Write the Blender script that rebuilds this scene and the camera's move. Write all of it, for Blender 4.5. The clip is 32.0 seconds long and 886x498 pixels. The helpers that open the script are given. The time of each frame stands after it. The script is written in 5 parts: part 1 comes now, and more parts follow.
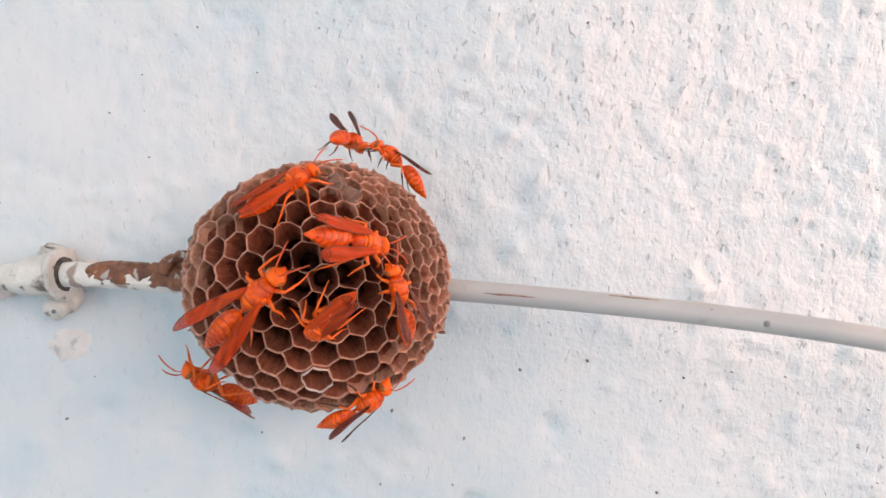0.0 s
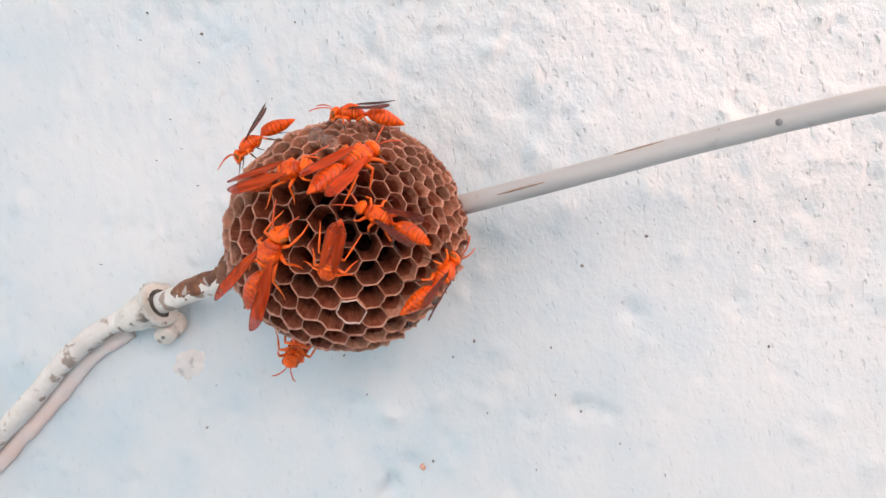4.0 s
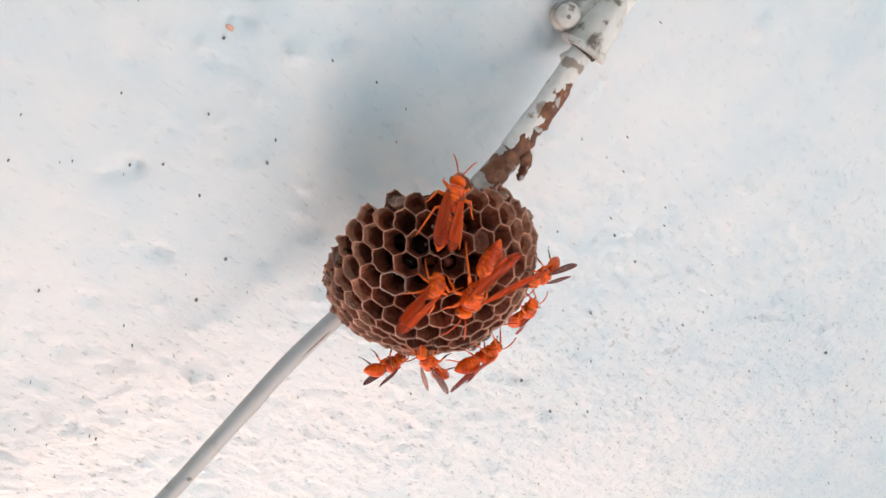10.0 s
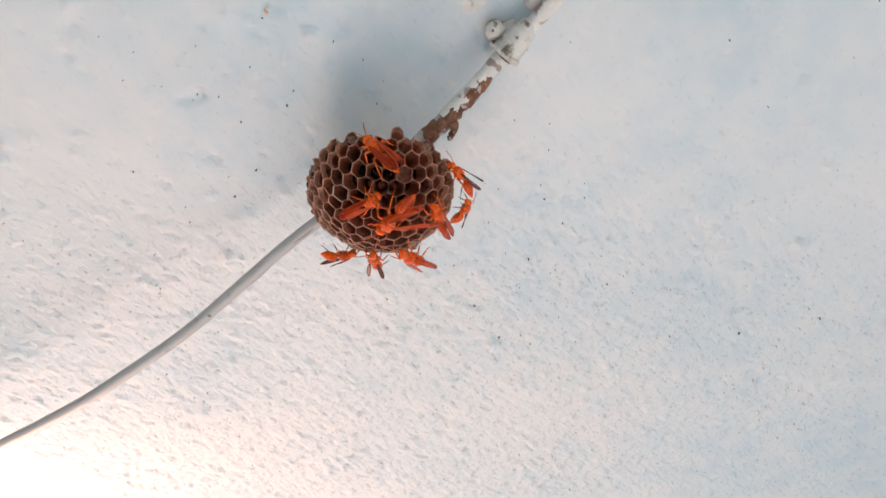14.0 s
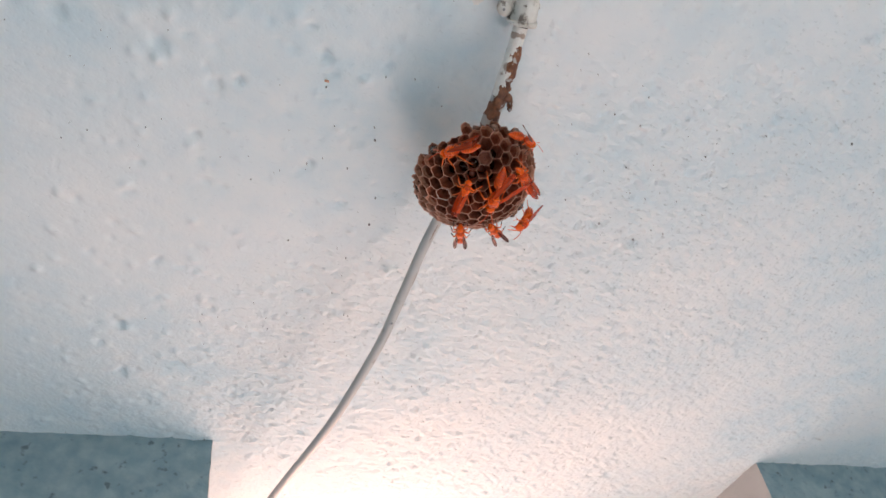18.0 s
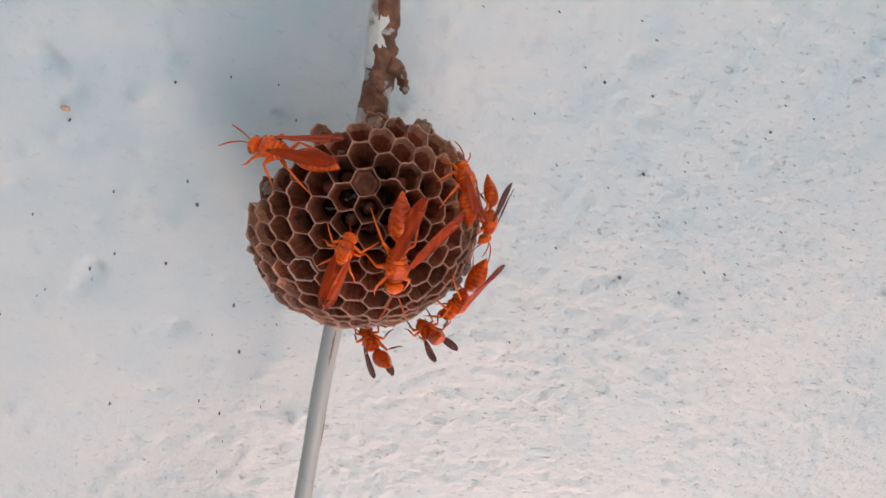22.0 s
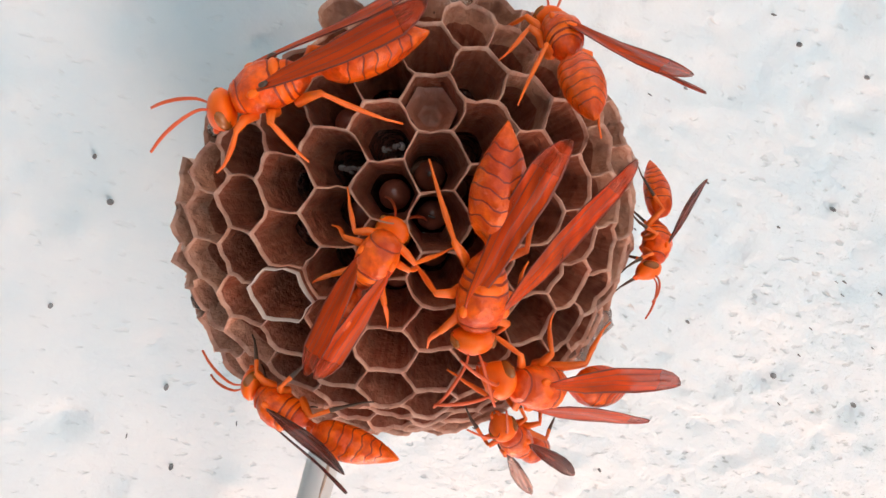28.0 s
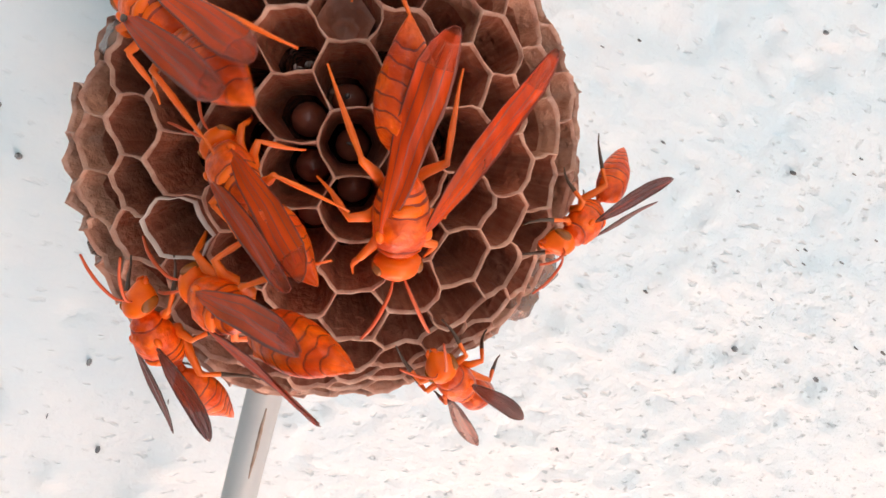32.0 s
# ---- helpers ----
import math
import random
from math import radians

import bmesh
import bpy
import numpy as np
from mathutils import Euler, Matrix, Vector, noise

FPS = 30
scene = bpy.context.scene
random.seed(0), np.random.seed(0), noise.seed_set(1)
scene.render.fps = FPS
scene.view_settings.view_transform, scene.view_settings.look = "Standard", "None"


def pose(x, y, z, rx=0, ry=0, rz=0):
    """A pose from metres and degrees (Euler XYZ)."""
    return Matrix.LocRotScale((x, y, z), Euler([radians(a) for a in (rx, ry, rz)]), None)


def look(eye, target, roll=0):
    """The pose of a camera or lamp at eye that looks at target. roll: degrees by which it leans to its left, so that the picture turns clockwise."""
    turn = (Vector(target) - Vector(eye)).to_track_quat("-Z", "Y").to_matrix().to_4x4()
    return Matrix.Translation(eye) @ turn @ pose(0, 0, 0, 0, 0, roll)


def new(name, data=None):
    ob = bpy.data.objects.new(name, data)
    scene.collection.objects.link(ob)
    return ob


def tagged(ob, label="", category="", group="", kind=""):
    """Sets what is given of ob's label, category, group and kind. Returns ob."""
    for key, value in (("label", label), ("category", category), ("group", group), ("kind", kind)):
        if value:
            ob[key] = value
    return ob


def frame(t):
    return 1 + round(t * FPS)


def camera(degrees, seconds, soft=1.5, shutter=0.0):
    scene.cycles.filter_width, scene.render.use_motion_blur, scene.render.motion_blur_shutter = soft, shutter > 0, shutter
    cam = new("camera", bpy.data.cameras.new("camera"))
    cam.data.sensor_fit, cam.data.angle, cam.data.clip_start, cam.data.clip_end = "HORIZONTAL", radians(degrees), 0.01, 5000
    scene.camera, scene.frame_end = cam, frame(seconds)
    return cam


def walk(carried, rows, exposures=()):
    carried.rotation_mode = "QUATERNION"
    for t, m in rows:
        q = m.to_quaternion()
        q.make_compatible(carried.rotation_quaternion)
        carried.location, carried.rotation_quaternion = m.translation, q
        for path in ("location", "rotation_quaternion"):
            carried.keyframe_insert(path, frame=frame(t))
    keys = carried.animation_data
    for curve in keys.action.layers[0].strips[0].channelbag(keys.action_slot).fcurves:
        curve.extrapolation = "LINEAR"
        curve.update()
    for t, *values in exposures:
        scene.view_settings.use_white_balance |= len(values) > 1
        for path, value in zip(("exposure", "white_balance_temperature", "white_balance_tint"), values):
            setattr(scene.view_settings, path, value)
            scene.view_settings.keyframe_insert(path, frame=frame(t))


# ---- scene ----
cam = camera(61.2, 32.0, shutter=0.25)
PATH = [
    (0, 0.0127, -0.0174, 2.3907, 174.39, 4.76, 82.72),
    (0.5, 0.0162, -0.0109, 2.3883, 174.17, 4.95, 83.87),
    (1, 0.0104, -0.0129, 2.3762, 173.67, 3.38, 83.90),
    (1.5, 0.0041, -0.0060, 2.3838, 173.73, 2.26, 87.39),
    (2, -0.0004, 0.0051, 2.3865, 174.39, 0.38, 92.46),
    (2.5, -0.0038, 0.0130, 2.3843, 174.05, -1.59, 95.09),
    (4.5, -0.0186, 0.0237, 2.3816, 175.47, -8.40, 103.19),
    (5, -0.0296, -0.0090, 2.3856, 176.45, -6.09, 95.64),
    (5.5, -0.0493, -0.0501, 2.3925, 176.64, 1.70, 75.89),
    (6, -0.0570, -0.0669, 2.3940, 174.30, 7.99, 61.67),
    (6.5, -0.0597, -0.0746, 2.3878, 171.75, 8.17, 46.61),
    (7, -0.0635, -0.0792, 2.3942, 163.71, 15.92, 25.78),
    (7.5, -0.0826, -0.0960, 2.4068, 159.20, 16.11, 4.99),
    (8, -0.0869, -0.0947, 2.4110, 154.48, 16.84, -10.29),
    (8.5, -0.0996, -0.1001, 2.4149, 148.57, 14.73, -26.79),
    (9, -0.1123, -0.0923, 2.4159, 142.75, 13.66, -39.95),
    (9.5, -0.1293, -0.0863, 2.4189, 140.08, 13.25, -47.55),
    (10, -0.1414, -0.0923, 2.4122, 139.28, 11.67, -51.90),
    (10.5, -0.1420, -0.0953, 2.4032, 139.38, 9.69, -56.32),
    (11, -0.1332, -0.0947, 2.3930, 137.04, 9.51, -56.92),
    (11.5, -0.1481, -0.0974, 2.3815, 136.58, 8.16, -57.42),
    (12, -0.1503, -0.1069, 2.3658, 135.90, 7.25, -58.03),
    (12.5, -0.1429, -0.1223, 2.3555, 136.96, 5.98, -58.05),
    (13, -0.1378, -0.1201, 2.3493, 137.95, 3.48, -57.80),
    (13.5, -0.1389, -0.1363, 2.3386, 138.08, 2.10, -55.70),
    (14, -0.1439, -0.1625, 2.3248, 138.05, -0.94, -53.05),
    (14.5, -0.1455, -0.1678, 2.3252, 139.56, -2.15, -50.80),
    (16.5, -0.1522, -0.2082, 2.3099, 137.63, 1.46, -45.60),
    (17, -0.1482, -0.2112, 2.3033, 134.96, 2.34, -40.68),
    (17.5, -0.1619, -0.2116, 2.3001, 133.61, 3.80, -31.73),
    (18, -0.1633, -0.2100, 2.2968, 134.15, 7.18, -27.45),
    (18.5, -0.1603, -0.2137, 2.2954, 134.90, 8.14, -20.96),
    (19, -0.1593, -0.2172, 2.2957, 134.85, 7.94, -19.77),
    (19.5, -0.1404, -0.2088, 2.3111, 140.31, 9.70, -16.08),
    (20, -0.1077, -0.1834, 2.3312, 140.17, 11.49, -16.35),
    (20.5, -0.0891, -0.1661, 2.3656, 141.80, 13.80, -17.06),
    (21, -0.0896, -0.1583, 2.3752, 142.92, 12.53, -18.20),
    (21.5, -0.0794, -0.1354, 2.3854, 142.46, 12.28, -18.25),
    (22, -0.0643, -0.1247, 2.4100, 143.54, 13.42, -18.16),
    (22.5, -0.0706, -0.1122, 2.4211, 144.27, 11.12, -18.48),
    (23, -0.0703, -0.1033, 2.4348, 144.41, 12.13, -17.28),
    (23.5, -0.0527, -0.0843, 2.4497, 148.46, 9.73, -20.62),
    (24, -0.0429, -0.0751, 2.4673, 150.95, 10.62, -20.90),
    (24.5, -0.0326, -0.0665, 2.4752, 149.84, 11.63, -21.44),
    (25, -0.0393, -0.0606, 2.4804, 149.78, 11.46, -20.38),
    (25.5, -0.0398, -0.0584, 2.4834, 150.58, 11.00, -20.34),
    (26, -0.0414, -0.0599, 2.4828, 151.24, 10.86, -20.36),
    (26.5, -0.0439, -0.0637, 2.4797, 151.91, 11.26, -20.83),
    (28.5, -0.0437, -0.0646, 2.4792, 151.49, 12.48, -20.67),
    (29, -0.0423, -0.0645, 2.4785, 151.39, 12.54, -21.06),
    (29.5, -0.0412, -0.0649, 2.4791, 151.93, 12.25, -21.98),
    (30, -0.0415, -0.0646, 2.4794, 152.22, 12.26, -22.39),
    (30.5, -0.0400, -0.0668, 2.4824, 153.30, 12.35, -22.82),
    (31, -0.0420, -0.0655, 2.4816, 152.74, 12.63, -22.46),
    (31.5, -0.0345, -0.0612, 2.4802, 151.20, 13.82, -22.27),
    (32, -0.0351, -0.0574, 2.4818, 151.59, 14.31, -21.38),
]
EXPOSURES = [(0, 1.08, 6280, 13), (2.5, 1.08, 6280, 13), (4.5, 1.18, 6340, 13), (6, 1.12, 6360, 13), (9, 1.17, 6470, 13), (10, 1.16, 6480, 13), (11, 0.97, 6480, 13), (12, 0.97, 6480, 13), (13, 0.84, 6480, 13), (16.8, 0.85, 6420, 13), (18, 0.65, 6360, 13), (20, 0.67, 6360, 13), (22, 0.69, 6360, 13), (23.5, 1.07, 6420, 13), (26, 1.24, 6540, 13), (29, 1.32, 6560, 13), (32, 1.34, 6560, 13)]
walk(cam, [(t, pose(x, y, z, rx, ry, rz)) for t, x, y, z, rx, ry, rz in PATH], EXPOSURES)

# world, sun, lights and exposure
world = bpy.data.worlds.new("world")
scene.world = world
world.use_nodes = True
wn = world.node_tree
sky = wn.nodes.new("ShaderNodeTexSky")
sky.sky_type, sky.sun_disc = "NISHITA", False
sky.sun_elevation, sky.sun_rotation = radians(40), radians(212)
wn.nodes["Background"].inputs["Strength"].default_value = 0.12
wn.links.new(sky.outputs["Color"], wn.nodes["Background"].inputs["Color"])


def lamp(name, kind, m, energy, colour, **more):
    data = bpy.data.lights.new(name, kind)
    data.energy, data.color = energy, colour
    if kind == "AREA":
        data.shape, data.size, data.size_y = "RECTANGLE", more["w"], more["h"]
    else:
        data.angle = more["angle"]
    ob = new(name, data)
    ob.matrix_world = m
    return ob


lamp("sun", "SUN", look((-4.0, -6.5, 6.4), (0, 0, 0)), 4.3, (1.0, 0.95, 0.88), angle=radians(0.5))
# daylight bounced from the sunlit yard, in the opening by the slab
lamp("opening_daylight", "AREA", look((0.38, 0.42, 1.84), (0.0, 0.0, 2.6)), 3.0, (1.0, 0.72, 0.60), w=0.44, h=0.56)
# the low sunlit sky seen through the opening, grazing along the slab
lamp("opening_sky", "AREA", look((0.135, 0.470, 2.475), (0.04, -0.26, 2.53)), 0.68, (1.0, 0.60, 0.46), w=0.25, h=0.15)



# materials
def material(name, base, rough=0.6, metal=0.0, **more):
    """base: linear colour. more: mottle=(colour, scale, amount), grain=(colour, scale, amount), bump=(scale, strength, metres), extra Principled inputs by key."""
    mat = bpy.data.materials.new(name)
    mat.use_nodes = True
    n, l = mat.node_tree.nodes, mat.node_tree.links
    p = n["Principled BSDF"]
    p.inputs["Roughness"].default_value, p.inputs["Metallic"].default_value = rough, metal
    for key, value in more.get("inputs", {}).items():
        p.inputs[key].default_value = value
    place = n.new("ShaderNodeTexCoord")
    last = n.new("ShaderNodeRGB")
    last.outputs[0].default_value = (*base, 1)
    out = last.outputs[0]
    for key in ("mottle", "grain", "stain"):
        if key in more:
            colour, scale, amount, *range_ = more[key]
            tex = n.new("ShaderNodeTexNoise")
            tex.inputs["Scale"].default_value, tex.inputs["Detail"].default_value = scale, 5
            source = place.outputs["Object"]
            if "stretch" in more:
                by = n.new("ShaderNodeVectorMath")
                by.operation = "MULTIPLY"
                by.inputs[1].default_value = more["stretch"]
                l.new(source, by.inputs[0])
                source = by.outputs[0]
            l.new(source, tex.inputs["Vector"])
            ramp = n.new("ShaderNodeMapRange")
            lo, hi = range_ if range_ else (0.35, 0.7)
            ramp.inputs["From Min"].default_value, ramp.inputs["From Max"].default_value = lo, hi
            ramp.inputs["To Max"].default_value = amount
            l.new(tex.outputs["Fac"], ramp.inputs["Value"])
            mix = n.new("ShaderNodeMix")
            mix.data_type = "RGBA"
            mix.inputs[7].default_value = (*colour, 1)
            l.new(ramp.outputs[0], mix.inputs[0])
            l.new(out, mix.inputs[6])
            out = mix.outputs[2]
    if "fibre" in more:
        # streaks that run to the comb's middle
        colour, scale, amount = more["fibre"]
        to = n.new("ShaderNodeVectorMath")
        to.operation = "NORMALIZE"
        l.new(place.outputs["Object"], to.inputs[0])
        tex = n.new("ShaderNodeTexNoise")
        tex.inputs["Scale"].default_value, tex.inputs["Detail"].default_value = scale, 4
        l.new(to.outputs[0], tex.inputs["Vector"])
        ramp = n.new("ShaderNodeMapRange")
        ramp.inputs["From Min"].default_value, ramp.inputs["From Max"].default_value = 0.42, 0.66
        ramp.inputs["To Max"].default_value = amount
        l.new(tex.outputs["Fac"], ramp.inputs["Value"])
        mix = n.new("ShaderNodeMix")
        mix.data_type = "RGBA"
        mix.inputs[7].default_value = (*colour, 1)
        l.new(ramp.outputs[0], mix.inputs[0])
        l.new(out, mix.inputs[6])
        out = mix.outputs[2]
    if "vary" in more:
        info = n.new("ShaderNodeObjectInfo")
        hsv = n.new("ShaderNodeHueSaturation")
        spread = n.new("ShaderNodeMapRange")
        spread.inputs["To Min"].default_value, spread.inputs["To Max"].default_value = 1 - more["vary"], 1 + more["vary"]
        l.new(info.outputs["Random"], spread.inputs["Value"])
        l.new(spread.outputs[0], hsv.inputs["Value"])
        l.new(out, hsv.inputs["Color"])
        out = hsv.outputs["Color"]
    l.new(out, p.inputs["Base Color"])
    if "bump" in more:
        previous = None
        for scale, strength, distance in more["bump"]:
            tex = n.new("ShaderNodeTexNoise")
            tex.inputs["Scale"].default_value, tex.inputs["Detail"].default_value = scale, 4
            if "lay" in more:
                by = n.new("ShaderNodeVectorMath")
                by.operation = "MULTIPLY"
                by.inputs[1].default_value = more["lay"]
                l.new(place.outputs["Object"], by.inputs[0])
                l.new(by.outputs[0], tex.inputs["Vector"])
            else:
                l.new(place.outputs["Object"], tex.inputs["Vector"])
            b = n.new("ShaderNodeBump")
            b.inputs["Strength"].default_value, b.inputs["Distance"].default_value = strength, distance
            l.new(tex.outputs["Fac"], b.inputs["Height"])
            if "zone" in more:
                # the trowelled part is rougher than the rest
                along, base_, least, most = more["zone"]
                dot = n.new("ShaderNodeVectorMath")
                dot.operation = "DOT_PRODUCT"
                dot.inputs[1].default_value = along
                l.new(place.outputs["Object"], dot.inputs[0])
                clip_ = n.new("ShaderNodeMapRange")
                clip_.inputs["From Min"].default_value, clip_.inputs["From Max"].default_value = least - base_, most - base_
                clip_.inputs["To Min"].default_value, clip_.inputs["To Max"].default_value = least * strength, most * strength
                l.new(dot.outputs["Value"], clip_.inputs["Value"])
                l.new(clip_.outputs[0], b.inputs["Strength"])
            if previous:
                l.new(previous.outputs["Normal"], b.inputs["Normal"])
            previous = b
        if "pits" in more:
            # small sunk pits, the shade inside them painted as a darker colour
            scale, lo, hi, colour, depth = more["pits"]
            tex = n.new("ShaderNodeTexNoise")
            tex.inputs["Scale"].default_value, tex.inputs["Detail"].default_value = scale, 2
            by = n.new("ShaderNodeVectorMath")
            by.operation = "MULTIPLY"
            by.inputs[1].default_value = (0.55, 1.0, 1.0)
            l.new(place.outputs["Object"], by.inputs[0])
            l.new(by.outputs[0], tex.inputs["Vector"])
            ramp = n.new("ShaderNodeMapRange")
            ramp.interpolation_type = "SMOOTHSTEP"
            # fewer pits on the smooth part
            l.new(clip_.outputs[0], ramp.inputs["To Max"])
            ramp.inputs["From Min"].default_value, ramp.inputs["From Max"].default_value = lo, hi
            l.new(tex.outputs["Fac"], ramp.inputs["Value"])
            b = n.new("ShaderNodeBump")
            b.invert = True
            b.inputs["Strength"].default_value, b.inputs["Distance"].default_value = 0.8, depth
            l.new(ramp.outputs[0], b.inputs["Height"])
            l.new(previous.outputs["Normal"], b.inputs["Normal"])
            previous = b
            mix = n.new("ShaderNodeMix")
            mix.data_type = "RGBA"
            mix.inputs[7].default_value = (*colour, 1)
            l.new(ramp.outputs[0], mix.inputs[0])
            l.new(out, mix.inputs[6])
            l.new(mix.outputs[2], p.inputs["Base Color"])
        l.new(previous.outputs["Normal"], p.inputs["Normal"])
    return mat


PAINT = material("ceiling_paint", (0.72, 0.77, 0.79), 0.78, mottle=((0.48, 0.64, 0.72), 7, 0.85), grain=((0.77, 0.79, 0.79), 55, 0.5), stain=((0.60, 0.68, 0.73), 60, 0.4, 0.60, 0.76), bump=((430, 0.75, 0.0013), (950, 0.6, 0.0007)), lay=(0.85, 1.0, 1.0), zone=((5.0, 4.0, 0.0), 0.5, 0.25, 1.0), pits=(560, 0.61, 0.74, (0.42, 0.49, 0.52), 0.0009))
WALL = material("wall_paint", (0.20, 0.315, 0.36), 0.8, mottle=((0.14, 0.24, 0.29), 16, 0.9), grain=((0.36, 0.46, 0.50), 90, 0.5), stain=((0.08, 0.12, 0.14), 130, 0.8, 0.62, 0.70), bump=((140, 0.5, 0.0025), (400, 0.5, 0.001)))
REVEAL = material("raw_plaster", (0.44, 0.45, 0.45), 0.85, mottle=((0.34, 0.36, 0.37), 14, 0.7), bump=((160, 0.4, 0.002),))
FLOOR = material("pale_tile_floor", (0.42, 0.49, 0.53), 0.8, mottle=((0.38, 0.42, 0.44), 5, 0.8), grain=((0.50, 0.55, 0.58), 70, 0.5), bump=((90, 0.2, 0.002),))
EARTH = material("dry_earth", (0.42, 0.33, 0.24), 0.95, mottle=((0.30, 0.22, 0.15), 2, 0.8), grain=((0.5, 0.42, 0.32), 40, 0.5), bump=((30, 0.5, 0.01),))
SPECK = material("dirt_and_shade_speck", (0.16, 0.17, 0.18), 0.9, grain=((0.30, 0.31, 0.32), 260, 0.9))
GAP_SHADE = material("dark_gap_shade", (0.05, 0.045, 0.04), 0.9, mottle=((0.16, 0.14, 0.12), 500, 0.7))
RUST = material("rusty_plaster", (0.20, 0.075, 0.04), 0.9, mottle=((0.06, 0.045, 0.04), 160, 0.9))
CHIP = material("bare_brick_chip", (0.62, 0.30, 0.20), 0.9, grain=((0.75, 0.6, 0.5), 700, 0.7))
CABLE = material("grey_cable_sheath", (0.45, 0.455, 0.45), 0.42, mottle=((0.53, 0.52, 0.50), 60, 0.6), stain=((0.30, 0.28, 0.26), 130, 0.6, 0.62, 0.72), bump=((260, 0.15, 0.0004),))
PAINTED = material("painted_cable", (0.82, 0.81, 0.78), 0.6, mottle=((0.68, 0.67, 0.64), 120, 0.8), grain=((0.70, 0.64, 0.58), 420, 0.5), stain=((0.33, 0.25, 0.20), 190, 0.9, 0.565, 0.64), bump=((300, 0.7, 0.0016),))
STALK = material("dark_stalk", (0.085, 0.032, 0.018), 0.35, mottle=((0.24, 0.085, 0.035), 220, 0.9), bump=((420, 0.8, 0.0014),))
RIDGE = material("pinkish_old_paint", (0.84, 0.66, 0.60), 0.8, mottle=((0.74, 0.74, 0.73), 60, 0.8), bump=((300, 0.5, 0.001),))
PEELED = material("peeled_ceiling_paint", (0.77, 0.77, 0.75), 0.85, mottle=((0.66, 0.66, 0.65), 150, 0.9), stain=((0.42, 0.44, 0.45), 320, 0.7, 0.56, 0.68), bump=((500, 0.7, 0.0008),))
SCUFF = material("brown_scuff", (0.26, 0.17, 0.12), 0.6, mottle=((0.40, 0.33, 0.28), 500, 0.8))
SMEAR = material("brown_nest_secretion", (0.15, 0.052, 0.027), 0.45, mottle=((0.36, 0.14, 0.06), 200, 0.9), grain=((0.04, 0.018, 0.012), 600, 0.5), stain=((0.52, 0.49, 0.46), 140, 0.9, 0.565, 0.595), bump=((420, 0.8, 0.0014),))
METAL = material("painted_bracket", (0.76, 0.75, 0.71), 0.55, 0.0, mottle=((0.52, 0.50, 0.45), 150, 0.8), stain=((0.14, 0.11, 0.09), 230, 0.9, 0.57, 0.66), bump=((350, 0.7, 0.0014),))
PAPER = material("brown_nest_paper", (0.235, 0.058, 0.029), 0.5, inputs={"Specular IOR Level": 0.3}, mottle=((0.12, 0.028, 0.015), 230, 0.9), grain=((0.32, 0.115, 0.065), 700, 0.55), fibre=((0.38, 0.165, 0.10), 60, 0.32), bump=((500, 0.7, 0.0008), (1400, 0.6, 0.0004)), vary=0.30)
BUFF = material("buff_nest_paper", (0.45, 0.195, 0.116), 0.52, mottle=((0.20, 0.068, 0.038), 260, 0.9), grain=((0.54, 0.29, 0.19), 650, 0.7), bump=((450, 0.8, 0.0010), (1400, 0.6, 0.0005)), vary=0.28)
# paler for newer pulp and for light on the edges, painted in
RIM = material("pale_lit_cell_rim", (0.55, 0.27, 0.18), 0.42, mottle=((0.27, 0.09, 0.055), 260, 0.8), grain=((0.64, 0.40, 0.30), 700, 0.7), bump=((900, 0.6, 0.0006),), vary=0.15)
NEWRIM = material("fresh_white_rim", (0.62, 0.52, 0.47), 0.8, mottle=((0.45, 0.34, 0.28), 300, 0.7))
CAP = material("silk_cell_cap", (0.17, 0.052, 0.028), 0.5, mottle=((0.29, 0.10, 0.056), 300, 0.8), bump=((700, 0.5, 0.0006),))
# wet brood lining, with the deep shade of the cells in its colour
WET_SHADE = material("wet_shaded_cell_floor", (0.105, 0.032, 0.021), 0.14, mottle=((0.17, 0.052, 0.032), 500, 0.8), bump=((900, 1.0, 0.0022),), inputs={"Coat Weight": 0.6, "Coat Roughness": 0.08})
LARVA = material("larva_skin", (0.33, 0.088, 0.052), 0.14, mottle=((0.16, 0.045, 0.03), 400, 0.8), bump=((600, 0.4, 0.0006),))
DROP = material("wet_droplet", (0.20, 0.15, 0.13), 0.04, inputs={"Specular IOR Level": 0.9, "Coat Weight": 1.0, "Coat Roughness": 0.02})
EGG = material("white_egg", (0.62, 0.52, 0.46), 0.3, mottle=((0.48, 0.36, 0.30), 500, 0.6))
SILK = material("glossy_silk", (0.32, 0.17, 0.11), 0.14, mottle=((0.14, 0.06, 0.04), 330, 0.9), bump=((600, 0.8, 0.0012),), inputs={"Coat Weight": 0.5, "Alpha": 0.75})
ORANGE = material("orange_chitin", (0.93, 0.098, 0.002), 0.33, mottle=((0.96, 0.165, 0.004), 380, 0.9), grain=((0.46, 0.034, 0.003), 1100, 0.75), stain=((0.46, 0.034, 0.002), 260, 0.7, 0.48, 0.62), inputs={"Subsurface Weight": 0.03, "Coat Weight": 0.06, "Coat Roughness": 0.2, "Specular IOR Level": 0.32, "Subsurface Radius": (0.0012, 0.0004, 0.0001), "Subsurface Scale": 1.0}, bump=((700, 0.5, 0.0006), (1800, 0.45, 0.0003)), vary=0.10)
BANDS = material("dark_segment_edge", (0.20, 0.015, 0.002), 0.4)
GROOVE = material("red_groove", (0.30, 0.022, 0.002), 0.4)
